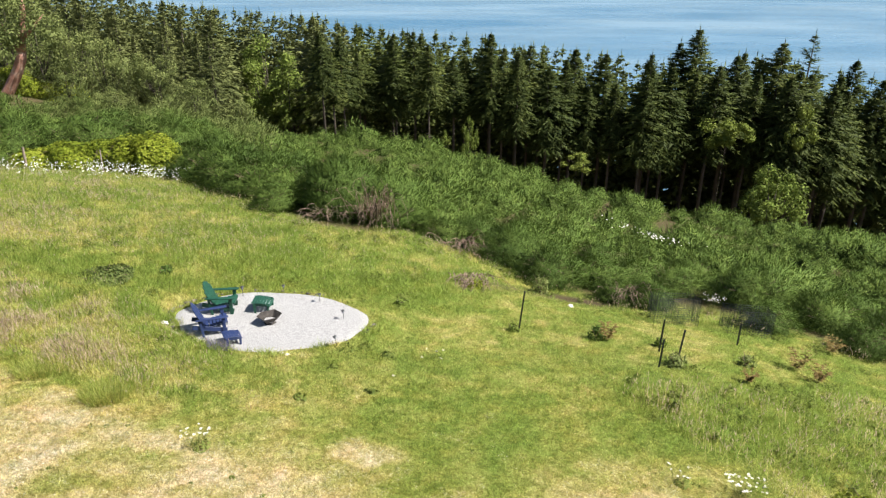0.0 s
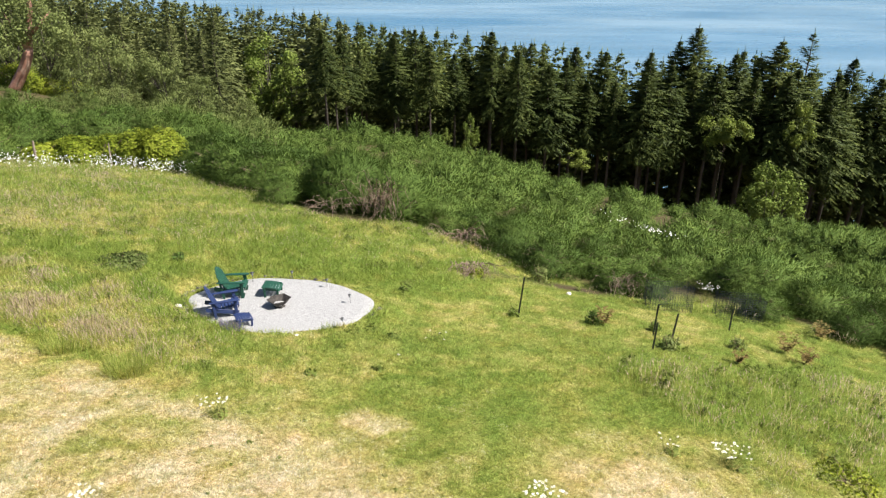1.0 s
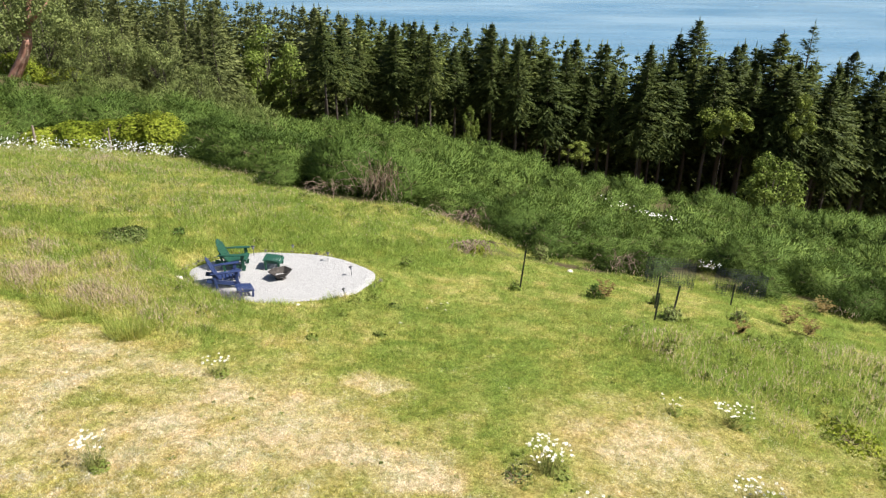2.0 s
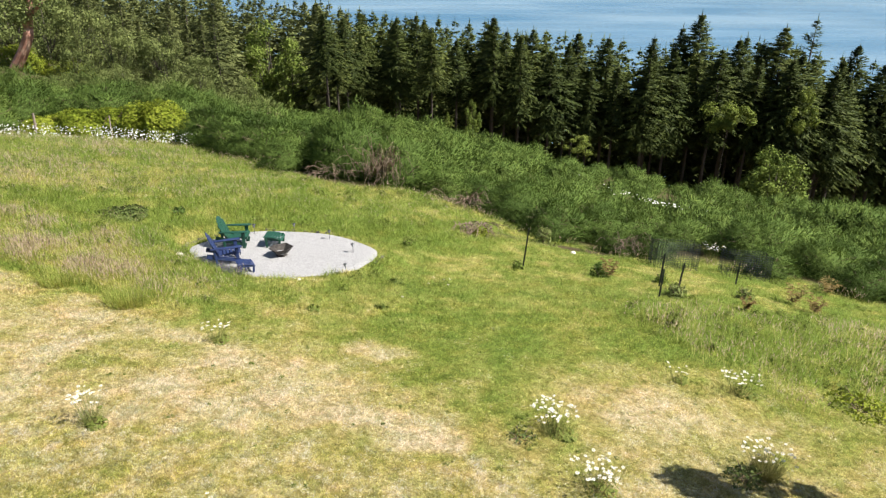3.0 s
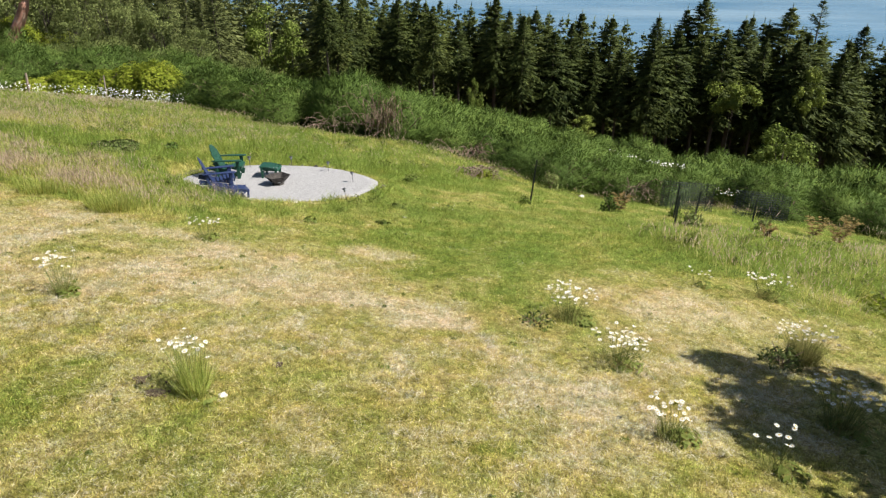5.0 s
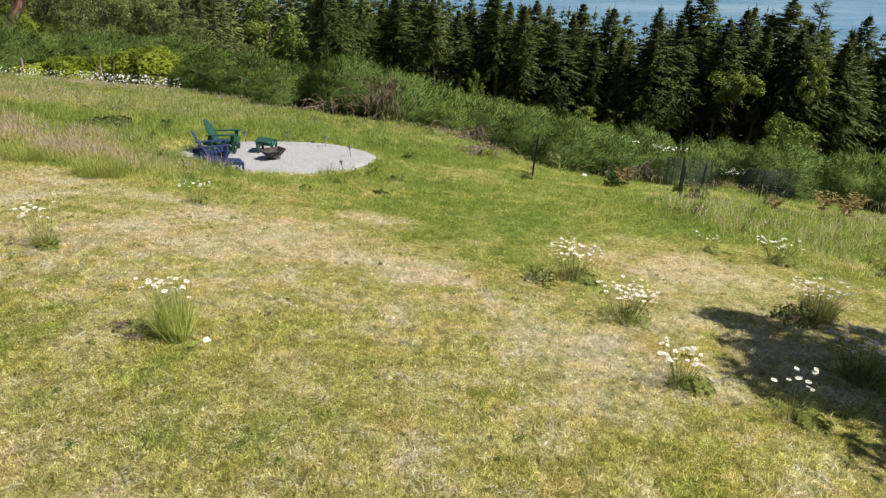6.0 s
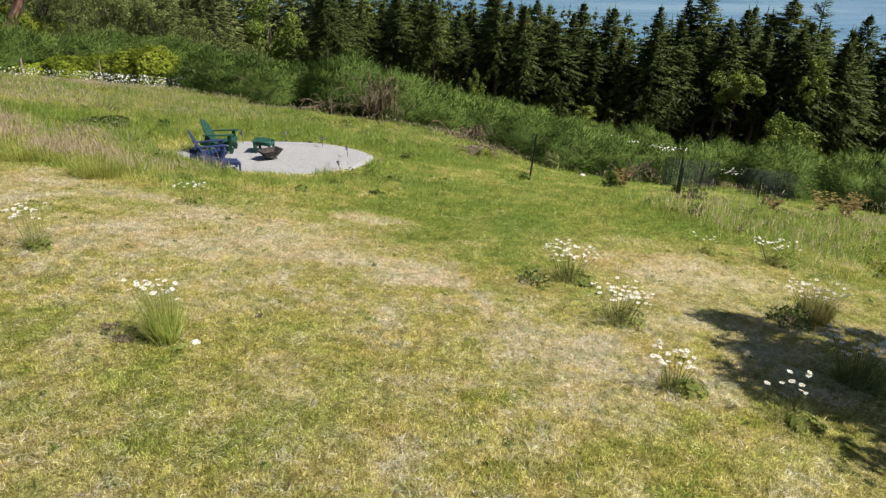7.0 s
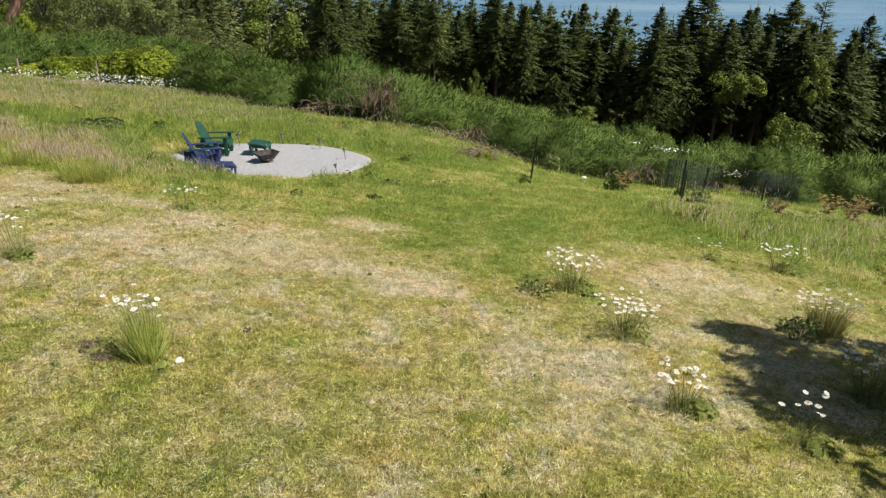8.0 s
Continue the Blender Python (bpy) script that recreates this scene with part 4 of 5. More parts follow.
def lawn():
    rng = np.random.default_rng(31)
    parts = []
    # short grass near the house, in small tufts with gaps
    x, y = scatter(700000, -12, 12, 2.2, 15.0, rng, 0.74, 3.2)
    x1, y1 = scatter(330000, -7, 7, 2.6, 7.5, rng, 0.74, 1.6)
    x, y = np.concatenate([x, x1]), np.concatenate([y, y1])
    keep = rng.random(len(x)) < np.clip(1.3 - 0.06 * y, 0.35, 1) * (0.45 + 0.55 * step(vnoise(x, y, 0.09, 71), 0.2, 0.6))
    x, y = x[keep], y[keep]
    n = len(x)
    t, d = tall(x, y), dryness(x, y)
    flat = rng.random(n) < 0.08 + 0.18 * step(d, 0.45, 0.9)
    h = np.minimum(t, 0.13) * (0.26 + 0.42 * rng.random(n)) * (0.7 + 0.5 * vnoise(x, y, 0.16, 73)) * np.where(flat, 1.3, 1.0)
    a = rng.random(n) * 2 * np.pi
    lean = np.where(flat, 1.5 + 1.5 * rng.random(n), 0.2 + 0.7 * rng.random(n))
    pos = np.stack([x, y, gz(x, y) - 0.008 + flat * 0.03 * rng.random(n)], 1)
    v, tr = spikes(pos, np.stack([np.cos(a) * lean, np.sin(a) * lean, np.ones(n)], 1), h, 0.006 + 0.005 * rng.random(n), rng)
    me = tri_mesh("lawn_grass", v, tr, M_LAWN, normals=np.repeat(rng.normal(size=(n, 3)) * 0.7 + (0, 0, 1), 3, axis=0), dry=np.repeat(np.clip(d + flat * 0.25, 0, 1), 3))
    tagged(new("lawn_grass", me), "short mown lawn grass, patchy green and straw", "grass", kind="stuff")
    # hay left by the mower, combed into swathes
    x, y = scatter(480000, -11, 11, 2.2, 13.5, rng, 0.74, 3.2)
    heap = step(fnoise(x, y, 1.1, 41) + 0.6 * dryness(x, y), 0.80, 1.04)
    keep = (rng.random(len(x)) < heap * np.clip(1.3 - 0.06 * y, 0.3, 1)) & (tall(x, y) < 0.16)
    x, y = x[keep], y[keep]
    n = len(x)
    a = 9 * vnoise(x, y, 0.8, 43) + rng.normal(size=n) * 0.7
    pos = np.stack([x, y, gz(x, y) + 0.012 + 0.045 * rng.random(n)], 1)
    v, tr = spikes(pos, np.stack([np.cos(a), np.sin(a), rng.normal(size=n) * 0.16], 1), 0.02 + 0.055 * rng.random(n) ** 1.5, 0.003 + 0.002 * rng.random(n), rng)
    me = tri_mesh("straw", v, tr, M_GRASS, normals=np.repeat(rng.normal(size=(n, 3)) * 0.5 + (0, 0, 1), 3, axis=0), dry=np.repeat(0.68 + 0.32 * rng.random(n), 3))
    tagged(new("straw", me), "pale dry hay lying on the mown lawn", "straw", kind="stuff")
    # the same lawn under and behind the camera
    x, y = rng.uniform(-9, 9, 24000), rng.uniform(-7, 2.3, 24000)
    me = blades(x, y, 0.05 + 0.06 * rng.random(len(x)), 0.026, 0.2 + 0.9 * rng.random(len(x)), dryness(x, y), rng, "lawn_grass", M_LAWN, 0.8)
    tagged(new("lawn_grass", me), "short mown lawn grass, patchy green and straw", "grass", kind="stuff")
    # longer grass of the meadow
    x, y = scatter(1150000, -36, 19, 8.0, 44.0, rng, 0.72, 3.5)
    t = tall(x, y)
    keep = rng.random(len(x)) < np.where(t > 0.15, np.clip(1.5 - 0.03 * y, 0.5, 1), 0.85)
    x, y, t = x[keep], y[keep], t[keep]
    tuft = step(vnoise(x, y, 0.5, 33) + 0.35 * (vnoise(x, y, 0.2, 35) - 0.5), 0.3, 0.85)
    h = t * (0.40 + 0.7 * rng.random(len(x))) * (0.7 + 0.55 * tuft)
    n = len(x)
    pos = np.stack([x, y, gz(x, y) - 0.01], 1)
    way = np.stack([rng.normal(size=n) * 0.6, rng.normal(size=n) * 0.6, np.ones(n)], 1)
    v, tr = spikes(pos, way, h, 0.006 + 0.00045 * y + 0.003 * rng.random(n), rng)
    me = tri_mesh("meadow_grass", v, tr, M_GRASS, normals=np.repeat(rng.normal(size=(n, 3)) * 0.45 + (0, 0, 1), 3, axis=0), dry=np.repeat(np.clip(dryness(x, y, 0.3) + 0.03 - 0.28 * tuft, 0, 1), 3))
    tagged(new("meadow_grass", me), "long uneven meadow grass, green with pale stalks", "grass", kind="stuff")
    # seed heads over the long grass
    x, y = scatter(420000, -34, 19, 8.5, 44.0, rng, 0.72, 3.5)
    t = tall(x, y)
    pink = 0.02 + 0.8 * gauss(x, y, -10.2, 15.8, 3.2, 1.7) + 0.45 * gauss(x, y, -17.5, 24.5, 4.0, 2.2) + 0.3 * gauss(x, y, -5.5, 14.2, 2.5, 1.0) + 0.12 * gauss(x, y, -12, 25, 4, 2) + 0.05 * gauss(x, y, 8.8, 12.6, 3, 2.2) + 0.08 * step(y, 22, 26)
    keep = (t > 0.2) & (rng.random(len(x)) < pink)
    x, y, t = x[keep], y[keep], t[keep]
    n = len(x)
    pos = np.stack([x, y, gz(x, y) + t * (0.5 + 0.35 * rng.random(n))], 1)
    nn = np.repeat(rng.normal(size=(n, 3)) * 0.4 + (0, 0, 1), 3, axis=0)
    v, tr = spikes(pos, np.stack([rng.normal(size=n) * 0.5, rng.normal(size=n) * 0.5, np.ones(n)], 1), t * 0.20 + 0.05, 0.004 + 0.0003 * y, rng)
    tagged(new("seed_heads", tri_mesh("seed_heads", v, tr, M_SEED, normals=nn)), "pinkish brown grass seed heads over the meadow", "grass", kind="stuff")


lawn()


def tall_grass():
    """Single ripe stalks with drooping heads, standing over the rest where nobody mows."""
    rng = np.random.default_rng(47)
    x, y = scatter(640000, -20, 17, 9.0, 36.0, rng, 0.74, 3.5)
    right = step(x - 0.35 * (12 - y), 6.2, 7.6) * step(y, 9.6, 11.0) * (1 - step(y, 13.6, 16.0))
    edge = y - (12.3 + 0.42 * np.clip(-6.2 - x, 0, 9))
    left = step(-x, 4.6, 6.2) * step(edge, 0, 0.8) * (1 - step(edge, 2.0, 5.0)) * (0.4 + 0.9 * step(-x, 6.5, 8.5))
    far = step(-x, 5, 9) * step(y, 22.5, 25) * (1 - step(y - broom_edge(x), -4, -0.5)) * (0.06 + 0.16 * step(-x, 12, 17))
    rim = step(y - broom_edge(x), -1.6, -0.6) * (1 - step(y - broom_edge(x), 0.0, 0.6)) * 0.08
    z = np.maximum(np.maximum(right, left), np.maximum(far, rim)) * step(fnoise(x, y, 1.1, 63), 0.38, 0.72) ** 1.5
    keep = (rng.random(len(x)) < (0.75 - 0.62 * right) * z) & (patio_r(x, y) > 1.25)
    x, y, r = x[keep], y[keep], right[keep]
    n = len(x)
    h = (0.34 + 0.34 * rng.random(n) ** 1.5) * (0.75 + 0.4 * r)
    way = np.stack([rng.normal(size=n) * 0.2 - 0.06, rng.normal(size=n) * 0.2, np.ones(n)], 1)
    pos = np.stack([x, y, gz(x, y) - 0.01], 1)
    v, tr = spikes(pos, way, h * 1.1, 0.005 + 0.00022 * y, rng)
    up = np.repeat(rng.normal(size=(n, 3)) * 0.35 + (0, 0, 1), 3, axis=0)
    me = tri_mesh("tall_grass", v, tr, M_GRASS, normals=up, dry=np.repeat(0.10 + 0.45 * rng.random(n), 3))
    tagged(new("tall_grass", me), "ripe blond grass stalks over the unmown meadow", "grass", kind="stuff")
    d = way / np.linalg.norm(way, axis=1, keepdims=True)
    tip = pos + d * (h * 0.78)[:, None]
    v, tr = spikes(tip, d + rng.normal(size=(n, 3)) * 0.22, 0.10 + 0.08 * rng.random(n), 0.007 + 0.00038 * y, rng)
    tagged(new("seed_heads", tri_mesh("seed_heads", v, tr, M_SEED, normals=up)), "pinkish brown seed heads on tall stalks", "grass", kind="stuff")


tall_grass()


def weeds():
    """Leafy clumps of dock, vetch and thistle in the long grass."""
    rng = np.random.default_rng(37)
    V, T, N, count = [], [], [], 0
    for k in range(680):
        if k >= 420:
            x, y = rng.uniform(-7, 10), 2.6 + 17 * rng.random() ** 1.2
        elif k < 210:
            x, y = rng.uniform(5.8, 13), rng.uniform(8.5, 17)
        elif k < 320:
            x, y = rng.uniform(-18, 0), rng.uniform(12.5, 29)
        else:
            x = rng.uniform(-14, 15)
            y = float(broom_edge(x)) - 0.2 - abs(rng.normal()) * 1.1
        if (k < 420 and tall(x, y) < 0.13) or patio_r(x, y) < 1.2 or abs(x) > 0.75 * (y + 3):
            continue
        m = int(rng.integers(40, 110))
        w, h = rng.uniform(0.14, 0.45), float(tall(x, y)) * rng.uniform(0.6, 1.2)
        big = rng.uniform(0.05, 0.10)
        if k >= 420:
            m, w, h, big = 10 + m // 4, w * 0.26, 0.035, 0.035
        p, d = dome_points(m, rng, 6, 0.4, 0.5)
        v, t = leaves(p * (w, w, h) + (x, y, 0), d + (0, 0, 0.5) + rng.normal(size=(m, 3)) * 0.6, big * (0.6 + 0.8 * rng.random(m)), rng, rng.uniform(0.3, 0.7))
        v[:, 2] += g(x, y)
        V.append(v), T.append(t + count), N.append(np.repeat(d + (0, 0, 0.5) + rng.normal(size=(m, 3)) * 0.4, 4, axis=0))
        count += len(v)
    me = tri_mesh("weeds", np.concatenate(V), np.concatenate(T), M_WEED, normals=np.concatenate(N))
    tagged(new("weeds", me), "leafy dark green weeds scattered through the long grass", "weeds", kind="stuff")


weeds()

# ---- gravel circle and what stands on it ----
def gravel_circle():
    verts, faces = [], []
    rings, seg = 16, 72
    for i in range(rings + 1):
        f = i / rings
        for k in range(seg):
            a = 2 * math.pi * k / seg
            x, y = PATIO[0] + PATIO[2] * math.cos(a) * f, PATIO[1] + PATIO[3] * math.sin(a) * f
            s = f / max(float(patio_r(x, y)), 1e-6) if f else 0
            x, y = PATIO[0] + (x - PATIO[0]) * s, PATIO[1] + (y - PATIO[1]) * s
            lift = 0.035 + 0.012 * (float(vnoise(x, y, 0.35, 8)) - 0.5)
            verts.append((x, y, g(x, y) + (lift if i < rings else -0.06)))
    for i in range(rings):
        for k in range(seg):
            faces.append((i * seg + k, i * seg + (k + 1) % seg, (i + 1) * seg + (k + 1) % seg, (i + 1) * seg + k))
    tagged(new("gravel_patio", mesh_of("gravel_patio", verts, faces, M_GRAVEL, True)), "round patio of pale crushed gravel set in the meadow", "patio", kind="structure")


gravel_circle()
TOP = 0.035


def rock_mesh(seed, mat):
    rng = np.random.default_rng(seed)
    bm = bmesh.new()
    bmesh.ops.create_icosphere(bm, subdivisions=2, radius=1)
    for v in bm.verts:
        v.co *= 0.75 + 0.5 * noise.noise(v.co * 1.3 + Vector((seed, 0, 0))) + 0.1 * rng.random()
        v.co.z *= 0.6
    return bm_mesh("stone", bm, mat)


ROCKS = [rock_mesh(k, M_STONE) for k in range(5)]
PALES = [rock_mesh(k + 9, M_PALE) for k in range(3)]


def stone(x, y, size, k, pale=False, turn=0.0):
    ob = new("stone", (PALES if pale else ROCKS)[k % (3 if pale else 5)])
    ob.matrix_basis = standing(x, y, turn, size, 0, height=size * 0.12)
    tagged(ob, "pale chipped stone lying in the grass" if pale else "rough grey stone edging the gravel circle", "stone", "loose pale stones" if pale else "stones along the gravel's rim")


rng = np.random.default_rng(3)
for a0, a1, n in ((120, 246, 46), (250, 275, 8), (60, 112, 9), (336, 352, 4)):
    for k in range(n):
        a = radians(a0 + (a1 - a0) * (k + 0.6 * rng.random()) / n)
        x, y = PATIO[0] + PATIO[2] * math.cos(a), PATIO[1] + PATIO[3] * math.sin(a)
        f = (1.02 + 0.05 * rng.random()) / float(patio_r(x, y))
        stone(PATIO[0] + (x - PATIO[0]) * f, PATIO[1] + (y - PATIO[1]) * f, (0.045 + 0.07 * rng.random() ** 2), k, False, rng.random() * 360)
for x, y, s in ((-3.75, 16.15, 0.09), (-3.95, 16.4, 0.1), (-4.2, 16.4, 0.07), (-7.9, 18.0, 0.15), (-7.45, 17.5, 0.16), (5.69, 23.31, 0.14), (-2.08, 4.99, 0.06), (-1.7, 5.89, 0.035), (-0.7, 15.2, 0.05)):
    stone(x, y, s, int(abs(x * 7)), True, x * 50)


def board(parent, name, mat, size, at, rot=(0, 0, 0), bevel=0.006):
    return part(name, box(name, size, mat, bevel), parent, m=pose(*at, *rot))


def adirondack(m, mat, label):
    """Faces local +x; 0.76 wide, 0.93 high."""
    ob = thing("adirondack_chair", m, label, "chair", "chairs on the gravel circle")
    for s in (-1, 1):
        board(ob, "front_leg", mat, (0.10, 0.03, 0.54), (0.30, s * 0.30, 0.27))
        board(ob, "side_rail", mat, (0.94, 0.03, 0.13), (-0.08, s * 0.265, 0.225), (0, 15, 0))
        board(ob, "rear_leg", mat, (0.07, 0.03, 0.52), (-0.30, s * 0.30, 0.26), (0, -8, 0))
        arm = [(-0.42, -0.05), (0.20, -0.075), (0.40, -0.07), (0.44, -0.03), (0.44, 0.05), (0.38, 0.075), (0.15, 0.07), (-0.42, 0.035)]
        part("armrest", prism("armrest", [(x, s * y) for x, y in arm][::s], 0.028, mat), ob, m=pose(0, s * 0.325, 0.553))
        board(ob, "arm_bracket", mat, (0.07, 0.03, 0.15), (0.30, s * 0.335, 0.465))
    for k in range(6):
        f = k / 5
        board(ob, "seat_slat", mat, (0.088, 0.56, 0.022), (0.345 - 0.48 * f, 0, 0.372 - 0.115 * f), (0, 13.5, 0))
    board(ob, "front_apron", mat, (0.022, 0.56, 0.10), (0.39, 0, 0.315), (0, 13, 0))
    for k in range(7):
        u = k - 3
        top = 0.80 - 0.022 * u * u
        pts = [(-0.036, 0), (0.036, 0), (0.045, top - 0.03), (0.03, top), (-0.03, top), (-0.045, top - 0.03)]
        slat = prism("back_slat", pts, 0.02, mat)
        part("back_slat", slat, ob, m=pose(-0.17, u * 0.083, 0.235, 0, 0, 0) @ pose(0, 0, 0, 0, -24, 0) @ pose(0, 0, 0, 0, 0, 90) @ pose(0, 0, 0, 90, 0, 0) @ pose(0, 0, 0, 0, 0, -1.2 * u))
    board(ob, "back_brace", mat, (0.03, 0.66, 0.07), (-0.345, 0, 0.52), (0, -24, 0))
    board(ob, "back_brace", mat, (0.03, 0.56, 0.06), (-0.22, 0, 0.27), (0, -24, 0))
    return ob


def ottoman(m, mat, label):
    ob = thing("footstool", m, label, "footstool", "footstools on the gravel circle")
    n = 7
    for k in range(n):
        f = k / (n - 1)
        x = -0.25 + 0.50 * f
        z = 0.36 - 0.42 * (x + 0.04) ** 2 - 0.06 * f - 0.10 * max(0, f - 0.75)
        slope = math.degrees(math.atan(0.84 * (x + 0.04) + 0.12 + (0.2 if f > 0.75 else 0)))
        board(ob, "slat", mat, (0.078, 0.54, 0.02), (x, 0, z), (0, slope, 0))
    for s in (-1, 1):
        board(ob, "side_rail", mat, (0.50, 0.028, 0.10), (0.0, s * 0.235, 0.275), (0, 6, 0))
        board(ob, "leg", mat, (0.07, 0.03, 0.33), (-0.20, s * 0.262, 0.165), (0, -4, 0))
        board(ob, "leg", mat, (0.07, 0.03, 0.27), (0.21, s * 0.262, 0.135), (0, 4, 0))
    board(ob, "stretcher", mat, (0.025, 0.47, 0.06), (-0.19, 0, 0.17))
    return ob


def on_gravel(x, y, turn, lean=True, s=1.0):
    """A pose on the gravel, which slopes a little."""
    e = 0.3
    n = Vector((-(g(x + e, y) - g(x - e, y)) / (2 * e), -(g(x, y + e) - g(x, y - e)) / (2 * e), 1)).normalized()
    tilt = Vector((0, 0, 1)).rotation_difference(n).to_matrix().to_4x4() if lean else Matrix.Identity(4)
    return Matrix.Translation((x, y, g(x, y) + TOP - 0.006)) @ tilt @ pose(0, 0, 0, 0, 0, turn) @ Matrix.Scale(s, 4)


adirondack(on_gravel(-6.41, 19.08, 5, s=1.06), M_GREENP, "dark green painted wooden adirondack chair on pale gravel")
adirondack(on_gravel(-6.31, 17.72, 21, s=1.06), M_BLUEP, "navy blue painted wooden adirondack chair on pale gravel")
ottoman(on_gravel(-5.14, 19.12, 0, s=1.05), M_GREENP, "green painted slatted footstool before the green chair")
ottoman(on_gravel(-5.53, 17.04, 28, s=0.88), M_BLUEP, "blue painted slatted footstool before the blue chair")


def fire_bowl(x, y):
    ob = thing("fire_pit", on_gravel(x, y, 20), "weathered angular steel fire bowl standing on the gravel", "fire pit")
    bm = bmesh.new()
    def ring(r, z, twist=0.0, n=6):
        return [bm.verts.new((r * math.cos(2 * math.pi * k / n + twist) * 1.12, r * math.sin(2 * math.pi * k / n + twist), z + (0.025 if k % 2 else 0))) for k in range(n)]
    rings = [ring(0.17, 0.06), ring(0.34, 0.27), ring(0.355, 0.27), ring(0.345, 0.26), ring(0.16, 0.085)]
    rings = [rings[0], rings[2], rings[1], rings[4]]
    for a, b in zip(rings, rings[1:]):
        for k in range(6):
            bm.faces.new((a[k], a[(k + 1) % 6], b[(k + 1) % 6], b[k]))
    bm.faces.new(rings[0][::-1])
    bm.faces.new(rings[3])
    bmesh.ops.delete(bm, geom=[v for v in bm.verts if not v.link_faces], context="VERTS")
    bowl = part("bowl", bm_mesh("bowl", bm, M_STEEL), ob)
    part("base", joined("base", [tube([(0, 0, 0), (0, 0, 0.02), (0, 0, 0.065)], [0.2, 0.19, 0.15], 6)], M_STEEL), ob)
    part("ash", joined("ash", [tube([(0, 0, 0.08), (0, 0, 0.115)], [0.17, 0.2], 9)], M_GRAVEL), bowl, "pale grey ash")


fire_bowl(-4.72, 18.22)


def solar_lamp():
    ob = thing("solar_lamp", on_gravel(-6.06, 20.05, 0, False, 0.85), "grey metal solar stake lamp at the gravel's rim", "lamp", "solar lamps round the gravel")
    part("stake", joined("stake", [tube([(0, 0, -0.1), (0, 0, 0.15), (0, 0, 0.33)], [0.010, 0.011, 0.011], 7)], M_LAMP, True), ob)
    part("lens", joined("lens", [tube([(0, 0, 0.31), (0, 0, 0.36), (0, 0, 0.42)], [0.03, 0.045, 0.055], 10)], M_LENS, True), ob, "frosted plastic lens")
    cap = part("cap", joined("cap", [tube([(0, 0, 0.42), (0, 0, 0.435), (0, 0, 0.455)], [0.082, 0.084, 0.05], 12)], M_LAMP, True), ob)
    part("solar_panel", box("solar_panel", (0.06, 0.06, 0.006), M_POST, 0.001), cap, "dark solar cell", pose(0, 0, 0.457))
    part("collar", joined("collar", [tube([(0, 0, 0.295), (0, 0, 0.32)], [0.02, 0.034], 8)], M_LAMP, True), ob)
    return ob


lamp = solar_lamp()
for x, y, tilt in ((-4.74, 20.28, 0), (-3.42, 19.62, 2), (-2.47, 18.45, -3), (-2.46, 16.85, -8)):
    copy_thing(lamp, on_gravel(x, y, 0, False, 0.85) @ pose(0, 0, 0, 0, tilt, 0))


def tuft_of(name, x, y, n, h, spread, mat, label, category, group="", lean=0.5, width=0.012, seed=0, extra=None):
    rng = np.random.default_rng(seed + 500)
    ob = thing(name, standing(x, y), label, category, group)
    a, r = rng.random(n) * 2 * math.pi, spread * np.sqrt(rng.random(n))
    pos = np.stack([r * np.cos(a), r * np.sin(a), np.zeros(n) - 0.02], 1)
    pos[:, 2] += gz(pos[:, 0] + x, pos[:, 1] + y) - g(x, y)
    way = np.stack([np.cos(a) * lean * rng.random(n), np.sin(a) * lean * rng.random(n), np.ones(n)], 1) + rng.normal(size=(n, 3)) * 0.12
    v, t = spikes(pos, way, h * (0.5 + 0.6 * rng.random(n)), width, rng)
    part("foliage", tri_mesh("foliage", v, t, mat, dry=np.repeat(0.1 + 0.35 * rng.random(n), 3)), ob)
    return ob


tuft_of("lavender_plant", -5.62, 16.25, 420, 0.42, 0.34, M_LAV, "greyish purple lavender at the gravel's near rim", "plant", seed=1, lean=0.35)
tuft_of("grass_tuft", -6.92, 12.60, 900, 0.5, 0.45, M_GRASS, "dark green grass tuft at the edge of the mown lawn", "grass", seed=2)
tuft_of("grass_tuft", -8.9, 13.4, 600, 0.45, 0.4, M_GRASS, "dark green grass tuft at the edge of the mown lawn", "grass", seed=3)

# ---- fence posts, wire netting, shrubs ----
def fence_post(x, y, h, lean_x, lean_y, label="dark green steel fence post standing in the grass"):
    ob = thing("fence_post", standing(x, y) @ pose(0, 0, 0, lean_y, lean_x, 0), label, "post", "steel fence posts")
    bm = bmesh.new()
    for sx, sy, ox, oy in ((0.045, 0.008, 0, 0.012), (0.008, 0.03, -0.02, -0.004), (0.008, 0.03, 0.02, -0.004)):
        bmesh.ops.create_cube(bm, size=1, matrix=Matrix.Translation((ox, oy, h / 2 - 0.1)) @ Matrix.Diagonal((sx, sy, h + 0.2, 1)))
    rail = part("rail", bm_mesh("rail", bm, M_POST), ob)
    lug = box("lug", (0.02, 0.02, 0.018), M_POST, 0.003)
    for k in range(int(h / 0.16)):
        part("lug", lug, rail, m=pose(0, -0.024, 0.14 + k * 0.16))
    return ob


fence_post(3.16, 19.5, 1.5, 6, -4)
fence_post(7.03, 16.9, 0.88, 5, -8)
fence_post(7.87, 17.65, 0.98, 11, -14)
fence_post(7.5, 18.3, 1.15, 3, -3)
fence_post(10.85, 20.0, 0.82, 4, -8)


